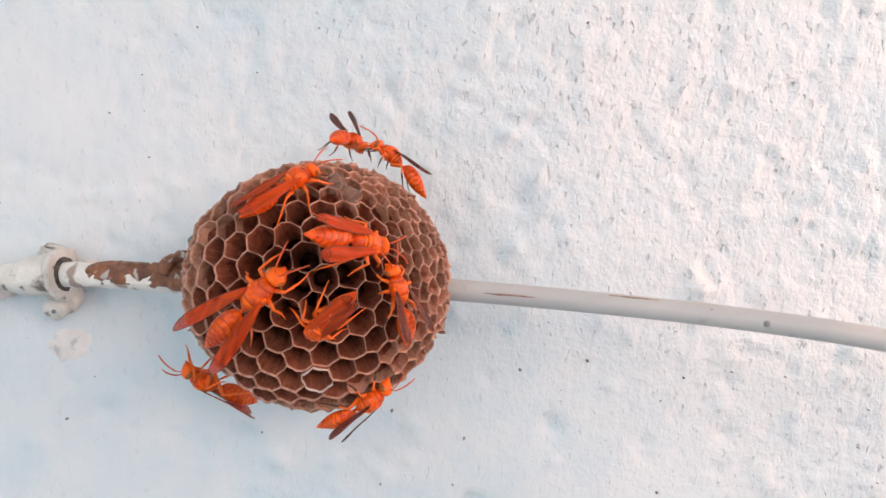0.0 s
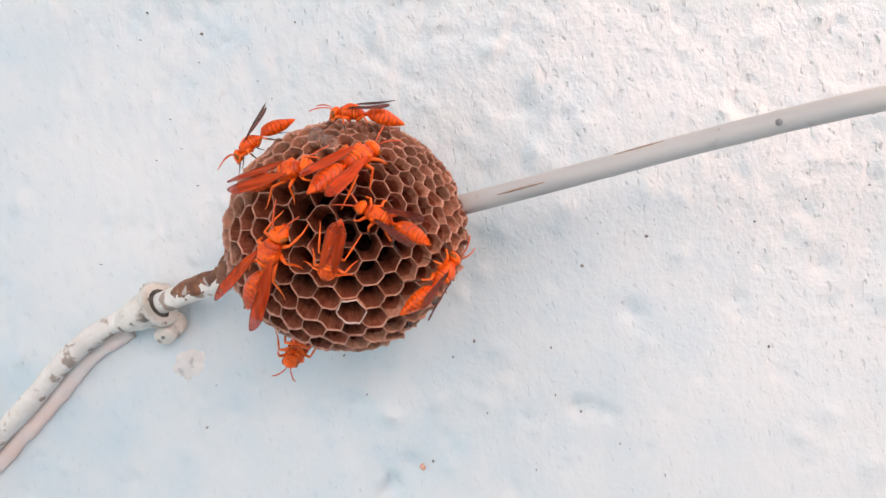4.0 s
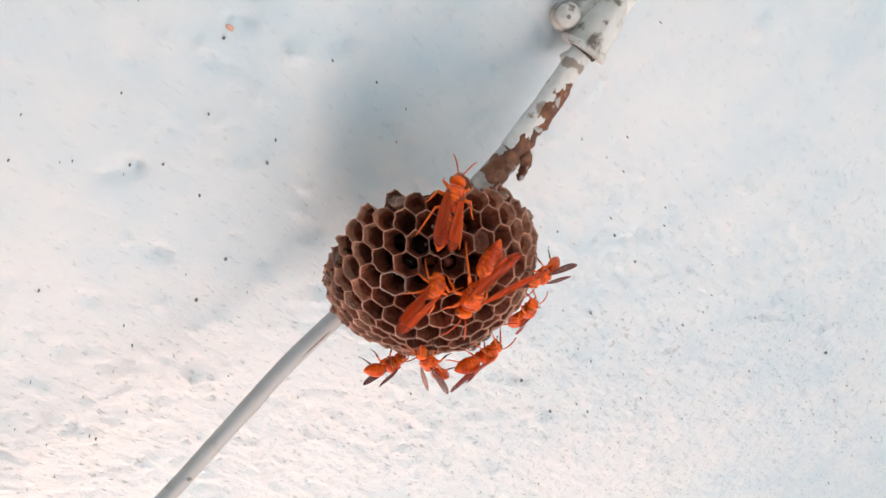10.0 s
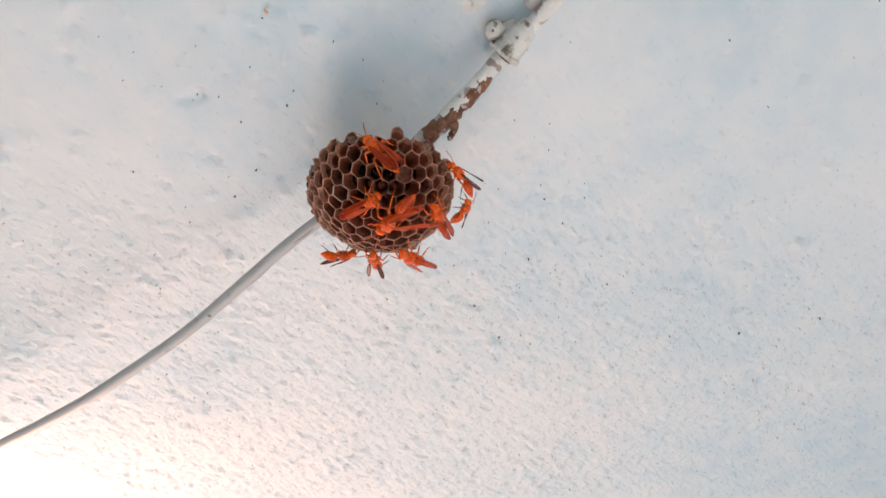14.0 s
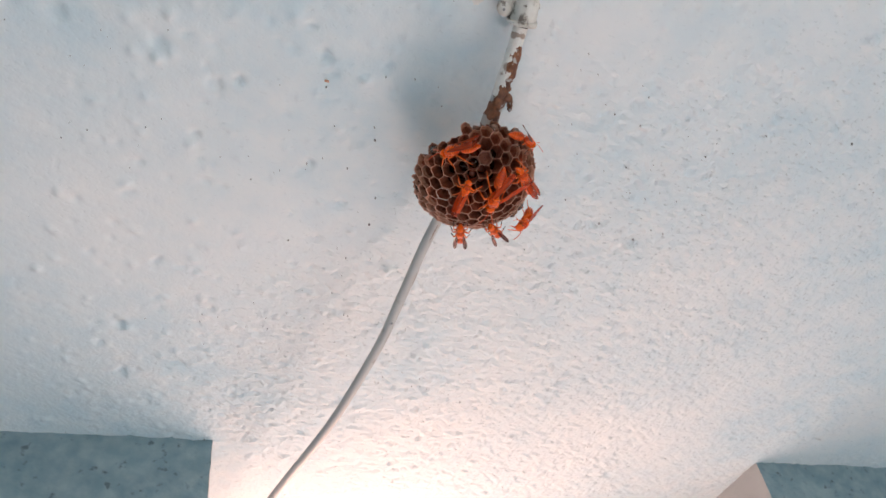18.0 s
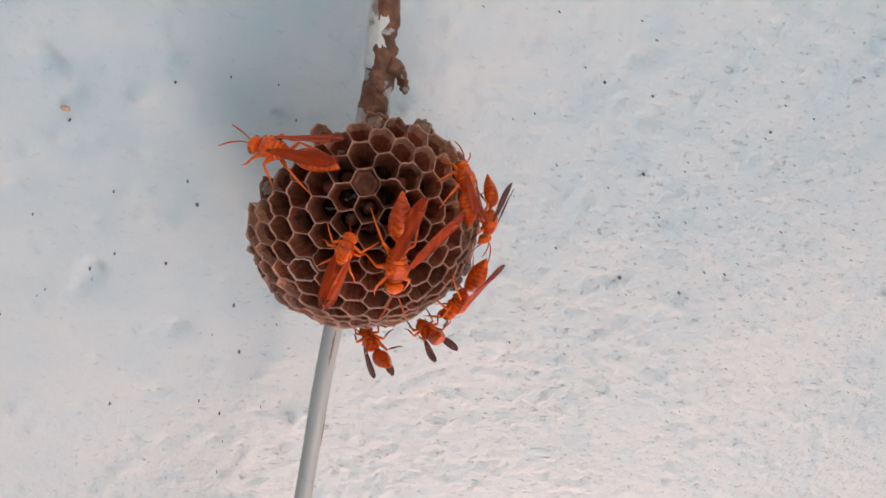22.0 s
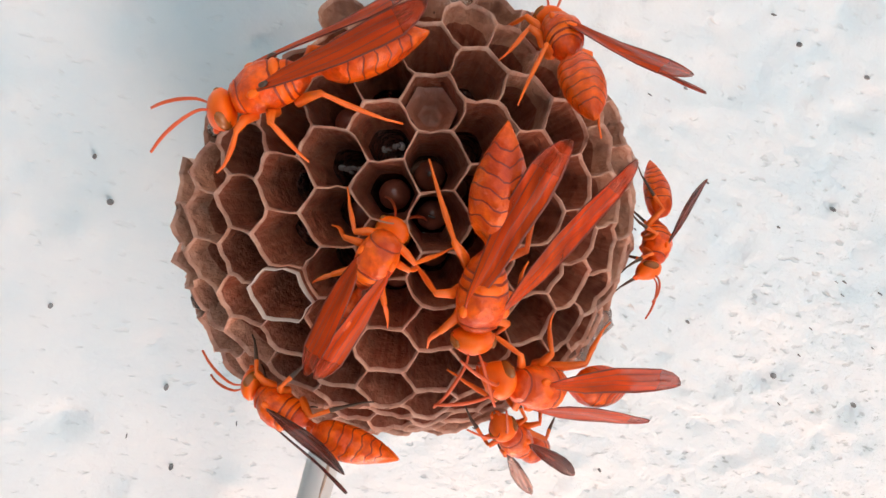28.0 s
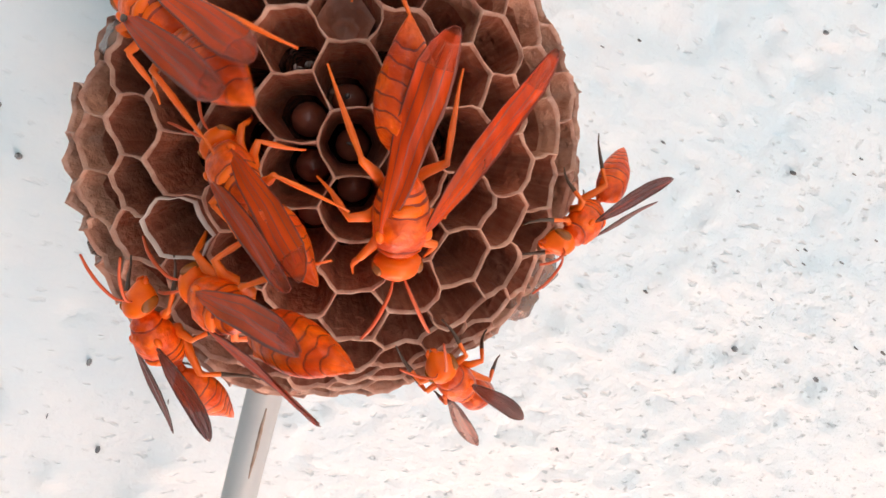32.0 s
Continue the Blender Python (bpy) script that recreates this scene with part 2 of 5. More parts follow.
WINGMID = material("translucent_wing_middle", (0.55, 0.046, 0.006), 0.33, mottle=((0.62, 0.062, 0.007), 420, 0.9), grain=((0.10, 0.014, 0.006), 800, 0.6), stretch=(1.0, 0.12, 1.0), lay=(1.0, 0.1, 1.0), bump=((1100, 0.6, 0.0003),), inputs={"Alpha": 0.60, "Specular IOR Level": 0.14})
YELLOW = material("yellow_orange_chitin", (0.93, 0.145, 0.003), 0.38, inputs={"Specular IOR Level": 0.3}, mottle=((0.78, 0.085, 0.003), 450, 0.9), bump=((1800, 0.25, 0.0002),))
LEG = material("orange_leg", (0.90, 0.155, 0.005), 0.45, mottle=((0.70, 0.10, 0.006), 700, 0.7))
DARKLEG = material("dusky_leg", (0.07, 0.035, 0.02), 0.5)
EYE = material("brown_compound_eye", (0.34, 0.10, 0.015), 0.25, mottle=((0.20, 0.06, 0.012), 900, 0.7))
FEELER = material("red_antenna", (0.60, 0.085, 0.02), 0.5)
WING = material("amber_wing", (0.70, 0.058, 0.004), 0.34, mottle=((0.86, 0.105, 0.006), 420, 0.9), grain=((0.16, 0.015, 0.005), 800, 0.7), stretch=(1.0, 0.12, 1.0), lay=(1.0, 0.1, 1.0), bump=((1100, 0.6, 0.0003),), inputs={"Alpha": 0.70, "Specular IOR Level": 0.14})
WINGTIP = material("smoky_wing_tip", (0.16, 0.028, 0.012), 0.3, mottle=((0.26, 0.04, 0.014), 500, 0.8), inputs={"Alpha": 0.62, "Specular IOR Level": 0.2})
VEIN = material("dark_wing_vein", (0.14, 0.018, 0.006), 0.45)
DARKWING = material("dusky_wing", (0.10, 0.014, 0.006), 0.28, mottle=((0.26, 0.03, 0.008), 420, 0.9), stretch=(1.0, 0.12, 1.0), lay=(1.0, 0.1, 1.0), bump=((1100, 0.6, 0.0003),), inputs={"Alpha": 0.72, "Specular IOR Level": 0.3})
DARKVEIN = material("black_wing_vein", (0.025, 0.010, 0.008), 0.4)


def part(name, bm, mat, parent=None, label="", smooth=True):
    me = bpy.data.meshes.new(name)
    bmesh.ops.recalc_face_normals(bm, faces=bm.faces)
    bm.to_mesh(me)
    bm.free()
    for m in mat if isinstance(mat, (list, tuple)) else (mat,):
        me.materials.append(m)
    if smooth:
        me.polygons.foreach_set("use_smooth", [True] * len(me.polygons))
    ob = new(name, me)
    ob.parent = parent
    return tagged(ob, label)


def empty(name, m=Matrix()):
    ob = new(name)
    ob.empty_display_size = 0.005
    ob.matrix_world = m
    return ob


def box(bm, lo, hi, m=Matrix()):
    v = [bm.verts.new(m @ Vector((x, y, z))) for x in (lo[0], hi[0]) for y in (lo[1], hi[1]) for z in (lo[2], hi[2])]
    for f in ((0, 1, 3, 2), (4, 6, 7, 5), (0, 4, 5, 1), (2, 3, 7, 6), (0, 2, 6, 4), (1, 5, 7, 3)):
        bm.faces.new([v[i] for i in f])


def tube(bm, points, radii, sides=10, mats=None):
    """A round tube through points, with a radius at each."""
    rings, up = [], Vector((0.31, 0.17, 0.93))
    points = [Vector(p) for p in points]
    for i, p in enumerate(points):
        ahead = (points[min(i + 1, len(points) - 1)] - points[max(i - 1, 0)]).normalized()
        side = ahead.cross(up).normalized()
        up2 = side.cross(ahead)
        r = radii[i] if isinstance(radii, (list, tuple)) else radii
        rings.append([bm.verts.new(p + r * (math.cos(a) * side + math.sin(a) * up2)) for a in (2 * math.pi * k / sides for k in range(sides))])
    for i, (a, b) in enumerate(zip(rings, rings[1:])):
        for k in range(sides):
            f = bm.faces.new((a[k], a[(k + 1) % sides], b[(k + 1) % sides], b[k]))
            f.material_index = mats[i] if mats else 0
    bm.faces.new(rings[0][::-1])
    bm.faces.new(rings[-1])


def lathe(bm, rows, sides=16, mats=None):
    """A body along y: rows of (y, half width, half height, z)."""
    rings = [[bm.verts.new((w * math.cos(a), y, z + h * math.sin(a))) for a in (2 * math.pi * k / sides for k in range(sides))] for y, w, h, z in rows]
    for i, (a, b) in enumerate(zip(rings, rings[1:])):
        for k in range(sides):
            f = bm.faces.new((a[k], a[(k + 1) % sides], b[(k + 1) % sides], b[k]))
            f.material_index = mats[i] if mats else 0
    bm.faces.new(rings[0][::-1])
    bm.faces.new(rings[-1])


def smooth_line(points, n):
    """A Catmull-Rom line of n points a stretch."""
    p = [Vector(q) for q in points]
    p = [2 * p[0] - p[1], *p, 2 * p[-1] - p[-2]]
    out = []
    for a, b, c, d in zip(p, p[1:], p[2:], p[3:]):
        for k in range(n):
            t = k / n
            out.append(0.5 * (2 * b + (c - a) * t + (2 * a - 5 * b + 4 * c - d) * t * t + (3 * b - a - 3 * c + d) * t ** 3))
    return out + [p[-2]]


# large structure: slab, walls, floor, ground
SLAB = 2.6
TURN = -10.5
CORNER = Vector((-0.053, 0.291, 0))
GAP = 0.485
IN_WALL = Matrix.Translation(CORNER) @ pose(0, 0, 0, 0, 0, TURN)


def value_noise(x, y, size, seed):
    rng = np.random.RandomState(seed)
    grid = rng.rand(256, 256)
    u, v = x / size + 71.3, y / size + 37.7
    i, j = np.floor(u).astype(int), np.floor(v).astype(int)
    a, b = u - i, v - j
    a, b = a * a * (3 - 2 * a), b * b * (3 - 2 * b)
    g = lambda p, q: grid[p % 256, q % 256]
    return (g(i, j) * (1 - a) + g(i + 1, j) * a) * (1 - b) + (g(i, j + 1) * (1 - a) + g(i + 1, j + 1) * a) * b - 0.5


# pits and nibs that stand out: x, y, radius, height
NIBS = [(-0.0078, 0.0794, 0.0044, 0.0034), (-0.0047, 0.0800, 0.0022, -0.0022), (-0.0537, 0.0407, 0.0035, -0.0020), (-0.0869, -0.0332, 0.0032, -0.0022), (-0.0930, -0.0410, 0.0042, -0.0030),
        (-0.0905, -0.0440, 0.0022, 0.0014), (-0.1402, 0.1773, 0.0036, -0.0036), (-0.1478, 0.1982, 0.0030, -0.0032), (-0.1298, 0.2254, 0.0034, -0.0036), (-0.1350, 0.1790, 0.0030, 0.0020),
        (-0.1240, 0.2270, 0.0036, 0.0018), (-0.1340, -0.0081, 0.0036, -0.0030), (-0.1245, -0.0138, 0.0028, -0.0022), (-0.1383, -0.0266, 0.0034, -0.0030), (-0.1616, -0.0199, 0.0032, -0.0026),
        (-0.1600, -0.0110, 0.0022, 0.0020), (-0.2019, -0.0174, 0.0038, -0.0030), (-0.2210, -0.0177, 0.0034, -0.0024), (-0.0790, 0.0198, 0.0030, -0.0020), (0.1213, 0.0052, 0.0032, -0.0024),
        (0.0897, 0.0016, 0.0030, -0.0020), (0.0608, -0.0764, 0.0030, -0.0020), (0.2928, 0.2600, 0.0050, -0.0034), (0.2860, 0.2580, 0.0034, 0.0022), (0.2685, 0.0654, 0.0040, -0.0018), (0.2100, -0.1400, 0.0030, 0.0014)]


def slab():
    xs = np.concatenate([np.linspace(-2.2, -0.52, 10)[:-1], np.arange(-0.52, -0.2, 0.0024), np.arange(-0.2, 0.3, 0.00125), np.arange(0.3, 0.62, 0.0022), np.linspace(0.62, 1.9, 8)])
    ys = np.concatenate([np.linspace(-2.4, -0.40, 12)[:-1], np.arange(-0.40, -0.2, 0.0022), np.arange(-0.2, 0.33, 0.00125), np.arange(0.33, 0.62, 0.0024), np.linspace(0.62, 1.4, 6)])
    x, y = np.meshgrid(xs, ys, indexing="ij")
    coarse = np.clip(0.55 + 1.2 * value_noise(x, y, 0.08, 3) + 0.8 * np.clip((x + 0.02) / 0.12, -0.7, 0.6) + 0.5 * np.clip((y - 0.03) / 0.1, -0.3, 1.0), 0.2, 1.35)
    h = 0.00042 * coarse * (1.1 * value_noise(x / 1.5, y, 0.0034, 2) + 1.0 * value_noise(x / 1.3, y, 0.0023, 10))
    h += 0.0017 * np.clip(value_noise(x / 1.4, y, 0.0026, 6) - 0.27, 0, 1) * coarse
    h -= 0.0050 * np.clip(value_noise(x / 1.3, y, 0.0028, 11) - 0.28, 0, 1) * coarse
    trowelled = np.clip((x + 0.6 * y) / 0.12, 0, 1)
    h += 0.0024 * trowelled * np.clip(value_noise(x, y, 0.0042, 12) - 0.18, 0, 1) + 0.0012 * trowelled * np.clip(value_noise(x, y, 0.0030, 13) - 0.1, 0, 1)
    h += 0.0010 * value_noise(x, y, 0.09, 4) + 0.0003 * value_noise(x, y, 0.03, 5)
    h -= 0.009 * np.clip(value_noise(x, y, 0.0046, 8) - 0.44, 0, 1)
    for nx, ny, r, d in NIBS:
        q = ((x - nx) ** 2 + (y - ny) ** 2) / r ** 2
        h += d * np.exp(-q) * (1 + 0.8 * value_noise(x, y, 0.002, 9))
    # scattered small crumbs and pits in the coat of whitewash
    rng = np.random.RandomState(21)
    for q in range(2000):
        nx, ny, r = rng.uniform(-0.19, 0.29), rng.uniform(-0.19, 0.32), rng.uniform(0.0014, 0.0026)
        d = r * rng.uniform(0.32, 0.66) * (1 if rng.rand() < 0.55 else -1)
        if nx + 0.6 * ny < 0.0 and rng.rand() < 0.45:
            continue
        i0, i1 = np.searchsorted(xs, (nx - 3 * r, nx + 3 * r))
        j0, j1 = np.searchsorted(ys, (ny - 3 * r, ny + 3 * r))
        a, b = x[i0:i1, j0:j1] - nx, y[i0:i1, j0:j1] - ny
        turn = rng.uniform(0, 3.14)
        u, v = a * np.cos(turn) + b * np.sin(turn), b * np.cos(turn) - a * np.sin(turn)
        h[i0:i1, j0:j1] += d * np.exp(-((u / 1.3) ** 2 + v ** 2) / r ** 2)
    z = SLAB - h * (np.abs(x) < 0.61)
    n, m = x.shape
    verts = np.stack([x, y, z], -1).reshape(-1, 3)
    idx = np.arange(n * m).reshape(n, m)
    faces = np.stack([idx[:-1, :-1], idx[:-1, 1:], idx[1:, 1:], idx[1:, :-1]], -1).reshape(-1, 4)
    me = bpy.data.meshes.new("ceiling")
    me.vertices.add(len(verts)), me.loops.add(faces.size), me.polygons.add(len(faces))
    me.vertices.foreach_set("co", verts.ravel())
    me.loops.foreach_set("vertex_index", faces.ravel().astype(np.int32))
    me.polygons.foreach_set("loop_start", np.arange(0, faces.size, 4, dtype=np.int32))
    me.polygons.foreach_set("use_smooth", np.ones(len(faces), bool))
    me.update()
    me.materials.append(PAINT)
    ob = new("ceiling", me)
    tagged(ob, "rough white-washed concrete ceiling slab, pitted and stippled", "ceiling", kind="structure")
    bm = bmesh.new()
    box(bm, (-2.2, -2.4, SLAB + 0.012), (1.9, 1.4, SLAB + 0.12))
    part("roof_slab", bm, REVEAL, smooth=False)["kind"] = "structure"


def rough_block(bm, lo, hi, m, step=0.012, amount=0.0012, seed=1):
    """A plastered block: its faces are finely cut and uneven."""
    n = [max(1, int(round((b - a) / step))) for a, b in zip(lo, hi)]
    def face(fix, value, u, v):
        nu, nv = min(n[u], 110), min(n[v], 110)
        grid = []
        for i in range(nu + 1):
            row = []
            for j in range(nv + 1):
                p = [0, 0, 0]
                p[fix] = value
                p[u], p[v] = lo[u] + (hi[u] - lo[u]) * i / nu, lo[v] + (hi[v] - lo[v]) * j / nv
                q = Vector(p)
                k = noise.noise(q * 60 + Vector((seed, 0, 0))) + 0.5 * noise.noise(q * 170)
                q += Vector([amount * k * (0.6 if a != fix else 1.0) for a in range(3)])
                row.append(bm.verts.new(m @ q))
            grid.append(row)
        for a, b in zip(grid, grid[1:]):
            for j in range(nv):
                bm.faces.new((a[j], b[j], b[j + 1], a[j + 1]))
    for fix, u, v in ((0, 1, 2), (1, 0, 2), (2, 0, 1)):
        face(fix, lo[fix], u, v), face(fix, hi[fix], u, v)


def walls():
    thick = 0.23
    for name, lo, hi in (("wall_north_1", (-2.3, 0, 2.0), (0, thick, SLAB + 0.004)), ("wall_north_2", (GAP, 0, 2.0), (1.9, thick, SLAB + 0.004))):
        bm = bmesh.new()
        rough_block(bm, lo, hi, IN_WALL, 0.008, 0.0016, 3)
        bmesh.ops.remove_doubles(bm, verts=bm.verts, dist=1e-5)
        normal = IN_WALL.to_3x3() @ Vector((1, 0, 0))
        bm.normal_update()
        for f in bm.faces:
            c = IN_WALL.inverted() @ f.calc_center_median()
            f.material_index = 1 if (abs(f.normal.dot(normal)) > 0.8 and -0.1 < c.x < GAP + 0.1) else 0
        tagged(part(name, bm, (WALL, REVEAL)), "grey-blue painted plaster wall beside the opening, in shade", "wall", kind="structure")
    for k, (lo, hi) in enumerate((((-2.3, 0.002, -0.1), (0.0, thick - 0.002, 2.0)), ((GAP, 0.002, -0.1), (1.9, thick - 0.002, 2.0)), ((0.0, 0.002, -0.1), (GAP, thick - 0.002, 0.9)))):
        bm = bmesh.new()
        box(bm, lo, hi, IN_WALL)
        tagged(part("wall_north_%d" % (3 + k), bm, WALL, smooth=False), "grey-blue painted plaster wall below the slab", "wall", kind="structure")
    for name, lo, hi in (("wall_west", (-2.2, -2.4, -0.1), (-2.05, 1.0, SLAB - 0.004)), ("wall_east", (1.75, -2.4, -0.1), (1.898, 1.0, SLAB - 0.004))):
        bm = bmesh.new()
        box(bm, lo, hi)
        tagged(part(name, bm, PAINT, smooth=False), "plain painted porch wall", "wall", kind="structure")
    bm = bmesh.new()
    box(bm, (-2.2, -2.6, -0.2), (1.9, 0.4, -0.102))
    tagged(part("floor", bm, FLOOR, smooth=False), "pale sunlit porch floor", "floor", kind="structure")
    bm = bmesh.new()
    bmesh.ops.create_grid(bm, x_segments=24, y_segments=24, size=400, matrix=pose(0, 0, -0.24))
    tagged(part("ground", bm, EARTH), "dry brown earth yard outside", "ground", kind="structure")


# the cable and its bracket
RUN = [(-0.115, -0.255, 2.5925), (-0.078, -0.198, 2.593), (-0.0545, -0.1626, 2.594), (-0.0444, -0.147, 2.594), (-0.0343, -0.1327, 2.5938), (-0.028, -0.1199, 2.5934),
       (-0.0246, -0.1063, 2.592), (-0.0225, -0.093, 2.589), (-0.0205, -0.0785, 2.5835), (-0.0193, -0.064, 2.5785)]
RUN2 = [(-0.0193, -0.064, 2.5785), (-0.0165, -0.045, 2.5768), (-0.0141, -0.020, 2.5756), (-0.0130, 0.005, 2.5734), (-0.0119, 0.030, 2.5704), (-0.0105, 0.060, 2.5631), (-0.0099, 0.090, 2.5547), (-0.0108, 0.120, 2.5489),
        (-0.0106, 0.160, 2.5466), (-0.0107, 0.200, 2.5481), (-0.0107, 0.240, 2.5513), (-0.0099, 0.280, 2.5550), (-0.0091, 0.330, 2.5594), (-0.0083, 0.420, 2.5639), (-0.002, 0.55, 2.568), (0.01, 0.75, 2.575)]


def cable_run():
    cable = empty("cable", Matrix.Translation((0, 0, 0)))
    tagged(cable, "grey plastic cable strung under the ceiling, partly painted white", "cable")
    bm = bmesh.new()
    line = smooth_line(RUN2, 8)
    tube(bm, line, 0.0027, 14)
    part("sheath", bm, CABLE, cable)
    bm = bmesh.new()
    line = smooth_line(RUN, 10)
    tube(bm, line, [0.0032 + 0.0004 * noise.noise(p * 260) for p in line], 16)
    part("painted_length", bm, PAINTED, cable, "white-painted length with flaking brown marks")
    bm = bmesh.new()
    line = smooth_line([(-0.1165, -0.250, 2.5985), (-0.0805, -0.1955, 2.5985), (-0.0578, -0.1610, 2.5985), (-0.0473, -0.1455, 2.5985), (-0.0373, -0.1315, 2.5985), (-0.0312, -0.1195, 2.5988), (-0.0285, -0.112, 2.5992)], 10)
    tube(bm, line, [0.0036 + 0.0006 * noise.noise(p * 190) for p in line], 12)
    for v in bm.verts:
        v.co.z = 2.5988 + (v.co.z - 2.5985) * 0.65
        v.co += 0.0005 * noise.noise_vector(v.co * 330)
    part("paint_ridge", bm, RIDGE, cable, "pinkish ridge of old paint along the cable")
    # brown coating that the nest's builders smeared on the cable
    bm = bmesh.new()
    line = smooth_line([(-0.0217, -0.0868, 2.5858), (-0.0207, -0.078, 2.5826), (-0.0198, -0.070, 2.5800), (-0.0193, -0.062, 2.577), (-0.0190, -0.05, 2.5735)], 8)
    n = len(line)
    tube(bm, line, [0.0031 + 0.0005 * min(1.0, max(0.0, (k / n - 0.45) * 4)) - 0.0012 * max(0.0, 0.12 - k / n) / 0.12 for k in range(n)], 22)
    for q, v in enumerate(bm.verts):
        mid = line[min(n - 1, q // 22)]
        away = (v.co - mid).normalized()
        v.co += away * (0.0010 * noise.noise(v.co * 330) + 0.0005 * noise.noise(v.co * 900) + 0.0011 * away.x - 0.0002) + 0.0003 * noise.noise_vector(v.co * 700)
    part("brown_coating", bm, SMEAR, cable, "rough dark brown coating smeared round the cable")
    bm = bmesh.new()
    line = smooth_line([(-0.0175, -0.0665, 2.5765), (-0.0145, -0.0655, 2.5762), (-0.0125, -0.0625, 2.5755), (-0.0117, -0.0605, 2.5752)], 5)
    tube(bm, line, [0.0016 * (1.1 - k / len(line)) + 0.0004 + 0.0004 * noise.noise(p * 900) for k, p in enumerate(line)], 9)
    for v in bm.verts:
        v.co += 0.0004 * noise.noise_vector(v.co * 900)
    part("brown_snag", bm, SMEAR, cable)
    bm = bmesh.new()
    tube(bm, [(-0.0101, 0.0760, 2.5571), (-0.0101, 0.0757, 2.5557)], 0.0008, 8)
    part("dark_fleck", bm, SPECK, cable)
    run = smooth_line(RUN2, 8)
    for y0, y1, side in ((0.038, 0.053, (0.86, 0, -0.51)), (0.010, 0.026, (0.1, 0, -0.99)), (0.060, 0.066, (0.6, 0, -0.8))):
        bm = bmesh.new()
        on = [p + 0.00262 * Vector(side) for p in run if y0 < p.y < y1]
        on = smooth_line(on, 3) if len(on) > 1 else [on[0], on[0] + Vector((0, 0.003, 0))]
        tube(bm, [p + 0.00010 * noise.noise_vector(p * 900) for p in on], [0.00010 + 0.00022 * math.sin(3.1 * (q + 0.5) / len(on)) for q in range(len(on))], 7)
        part("scuff", bm, SCUFF, cable, "thin brown scuff on the sheath")


def bracket():
    clip = empty("cable_clip", Matrix.Translation((-0.0236, -0.100, 2.5920)))
    tagged(clip, "small painted cable clip with a screw on the ceiling", "cable clip")
    inv = clip.matrix_world.inverted()
    bm = bmesh.new()
    line = [Vector(p) for p in ((-0.0262, -0.1100, 2.5925), (-0.0255, -0.1075, 2.5921), (-0.0247, -0.1045, 2.5914), (-0.0238, -0.1005, 2.5908), (-0.0231, -0.0965, 2.5900), (-0.0229, -0.0958, 2.5899))]
    tube(bm, [inv @ p for p in line], [0.0033, 0.0041, 0.0049, 0.0055, 0.0058, 0.0052], 18)
    for v in bm.verts:
        v.co += 0.0004 * noise.noise_vector(v.co * 420)
    part("saddle", bm, METAL, clip, "thickly painted metal saddle")
    bm = bmesh.new()
    line = [Vector(p) for p in ((-0.0232, -0.0964, 2.5904), (-0.0231, -0.0961, 2.5903), (-0.0229, -0.0950, 2.5901), (-0.0228, -0.0946, 2.5900))]
    tube(bm, [inv @ p for p in line], [0.0064, 0.0069, 0.0069, 0.0062], 20)
    for v in bm.verts:
        v.co += 0.0004 * noise.noise_vector(v.co * 420)
    part("flange", bm, METAL, clip, "thin painted flange with a grimy edge")
    # a solid dark disc paints the shade of the hollow round the cable
    bm = bmesh.new()
    tube(bm, [inv @ Vector((-0.0229, -0.0952, 2.5901)), inv @ Vector((-0.02275, -0.0943, 2.58995))], [0.0047, 0.0044], 16)
    part("gap", bm, GAP_SHADE, clip, "dark disc round the cable that paints the shade in the gap")
    bm = bmesh.new()
    box(bm, (-0.006, -0.0042, 0.0025), (0.0075, 0.0042, 0.0076), pose(-0.0005, -0.001, 0.0, 0, 0, 12))
    bmesh.ops.bevel(bm, geom=bm.edges[:], offset=0.0011, segments=2, affect="EDGES")
    part("base", bm, METAL, clip)
    bm = bmesh.new()
    tube(bm, [(0.0035, 0.0105, 0.005), (0.0025, 0.006, 0.002)], 0.0013, 8)
    part("lug", bm, METAL, clip)
    bm = bmesh.new()
    tube(bm, [(-0.0060, 0.0035, 0.0065), (-0.0074, 0.0032, 0.0030), (-0.0080, 0.0031, 0.0026), (-0.0082, 0.0030, 0.0020), (-0.0092, 0.0028, -0.0006), (-0.0094, 0.0028, -0.0011)], [0.0040, 0.0040, 0.0038, 0.0031, 0.0031, 0.0024], 16)
    for v in bm.verts:
        v.co += 0.0002 * noise.noise_vector(v.co * 700)
    screw = part("screw", bm, METAL, clip, "dull painted screw end with a ring round it")
    # dark stub whose colour stands for the shade in the screw's hole
    bm = bmesh.new()
    tube(bm, [(-0.0093, 0.0028, -0.0008), (-0.00945, 0.0028, -0.0014)], 0.0006, 8)
    part("screw_hole", bm, SPECK, screw)


# the nest
CENTRE = Vector((-0.0132, -0.0291, 2.5739))
DOME = 0.0312
ORIGIN_UV = (-9.8, -20.9)
E1, E2 = (1.834, 5.65), (-4.182, 4.41)


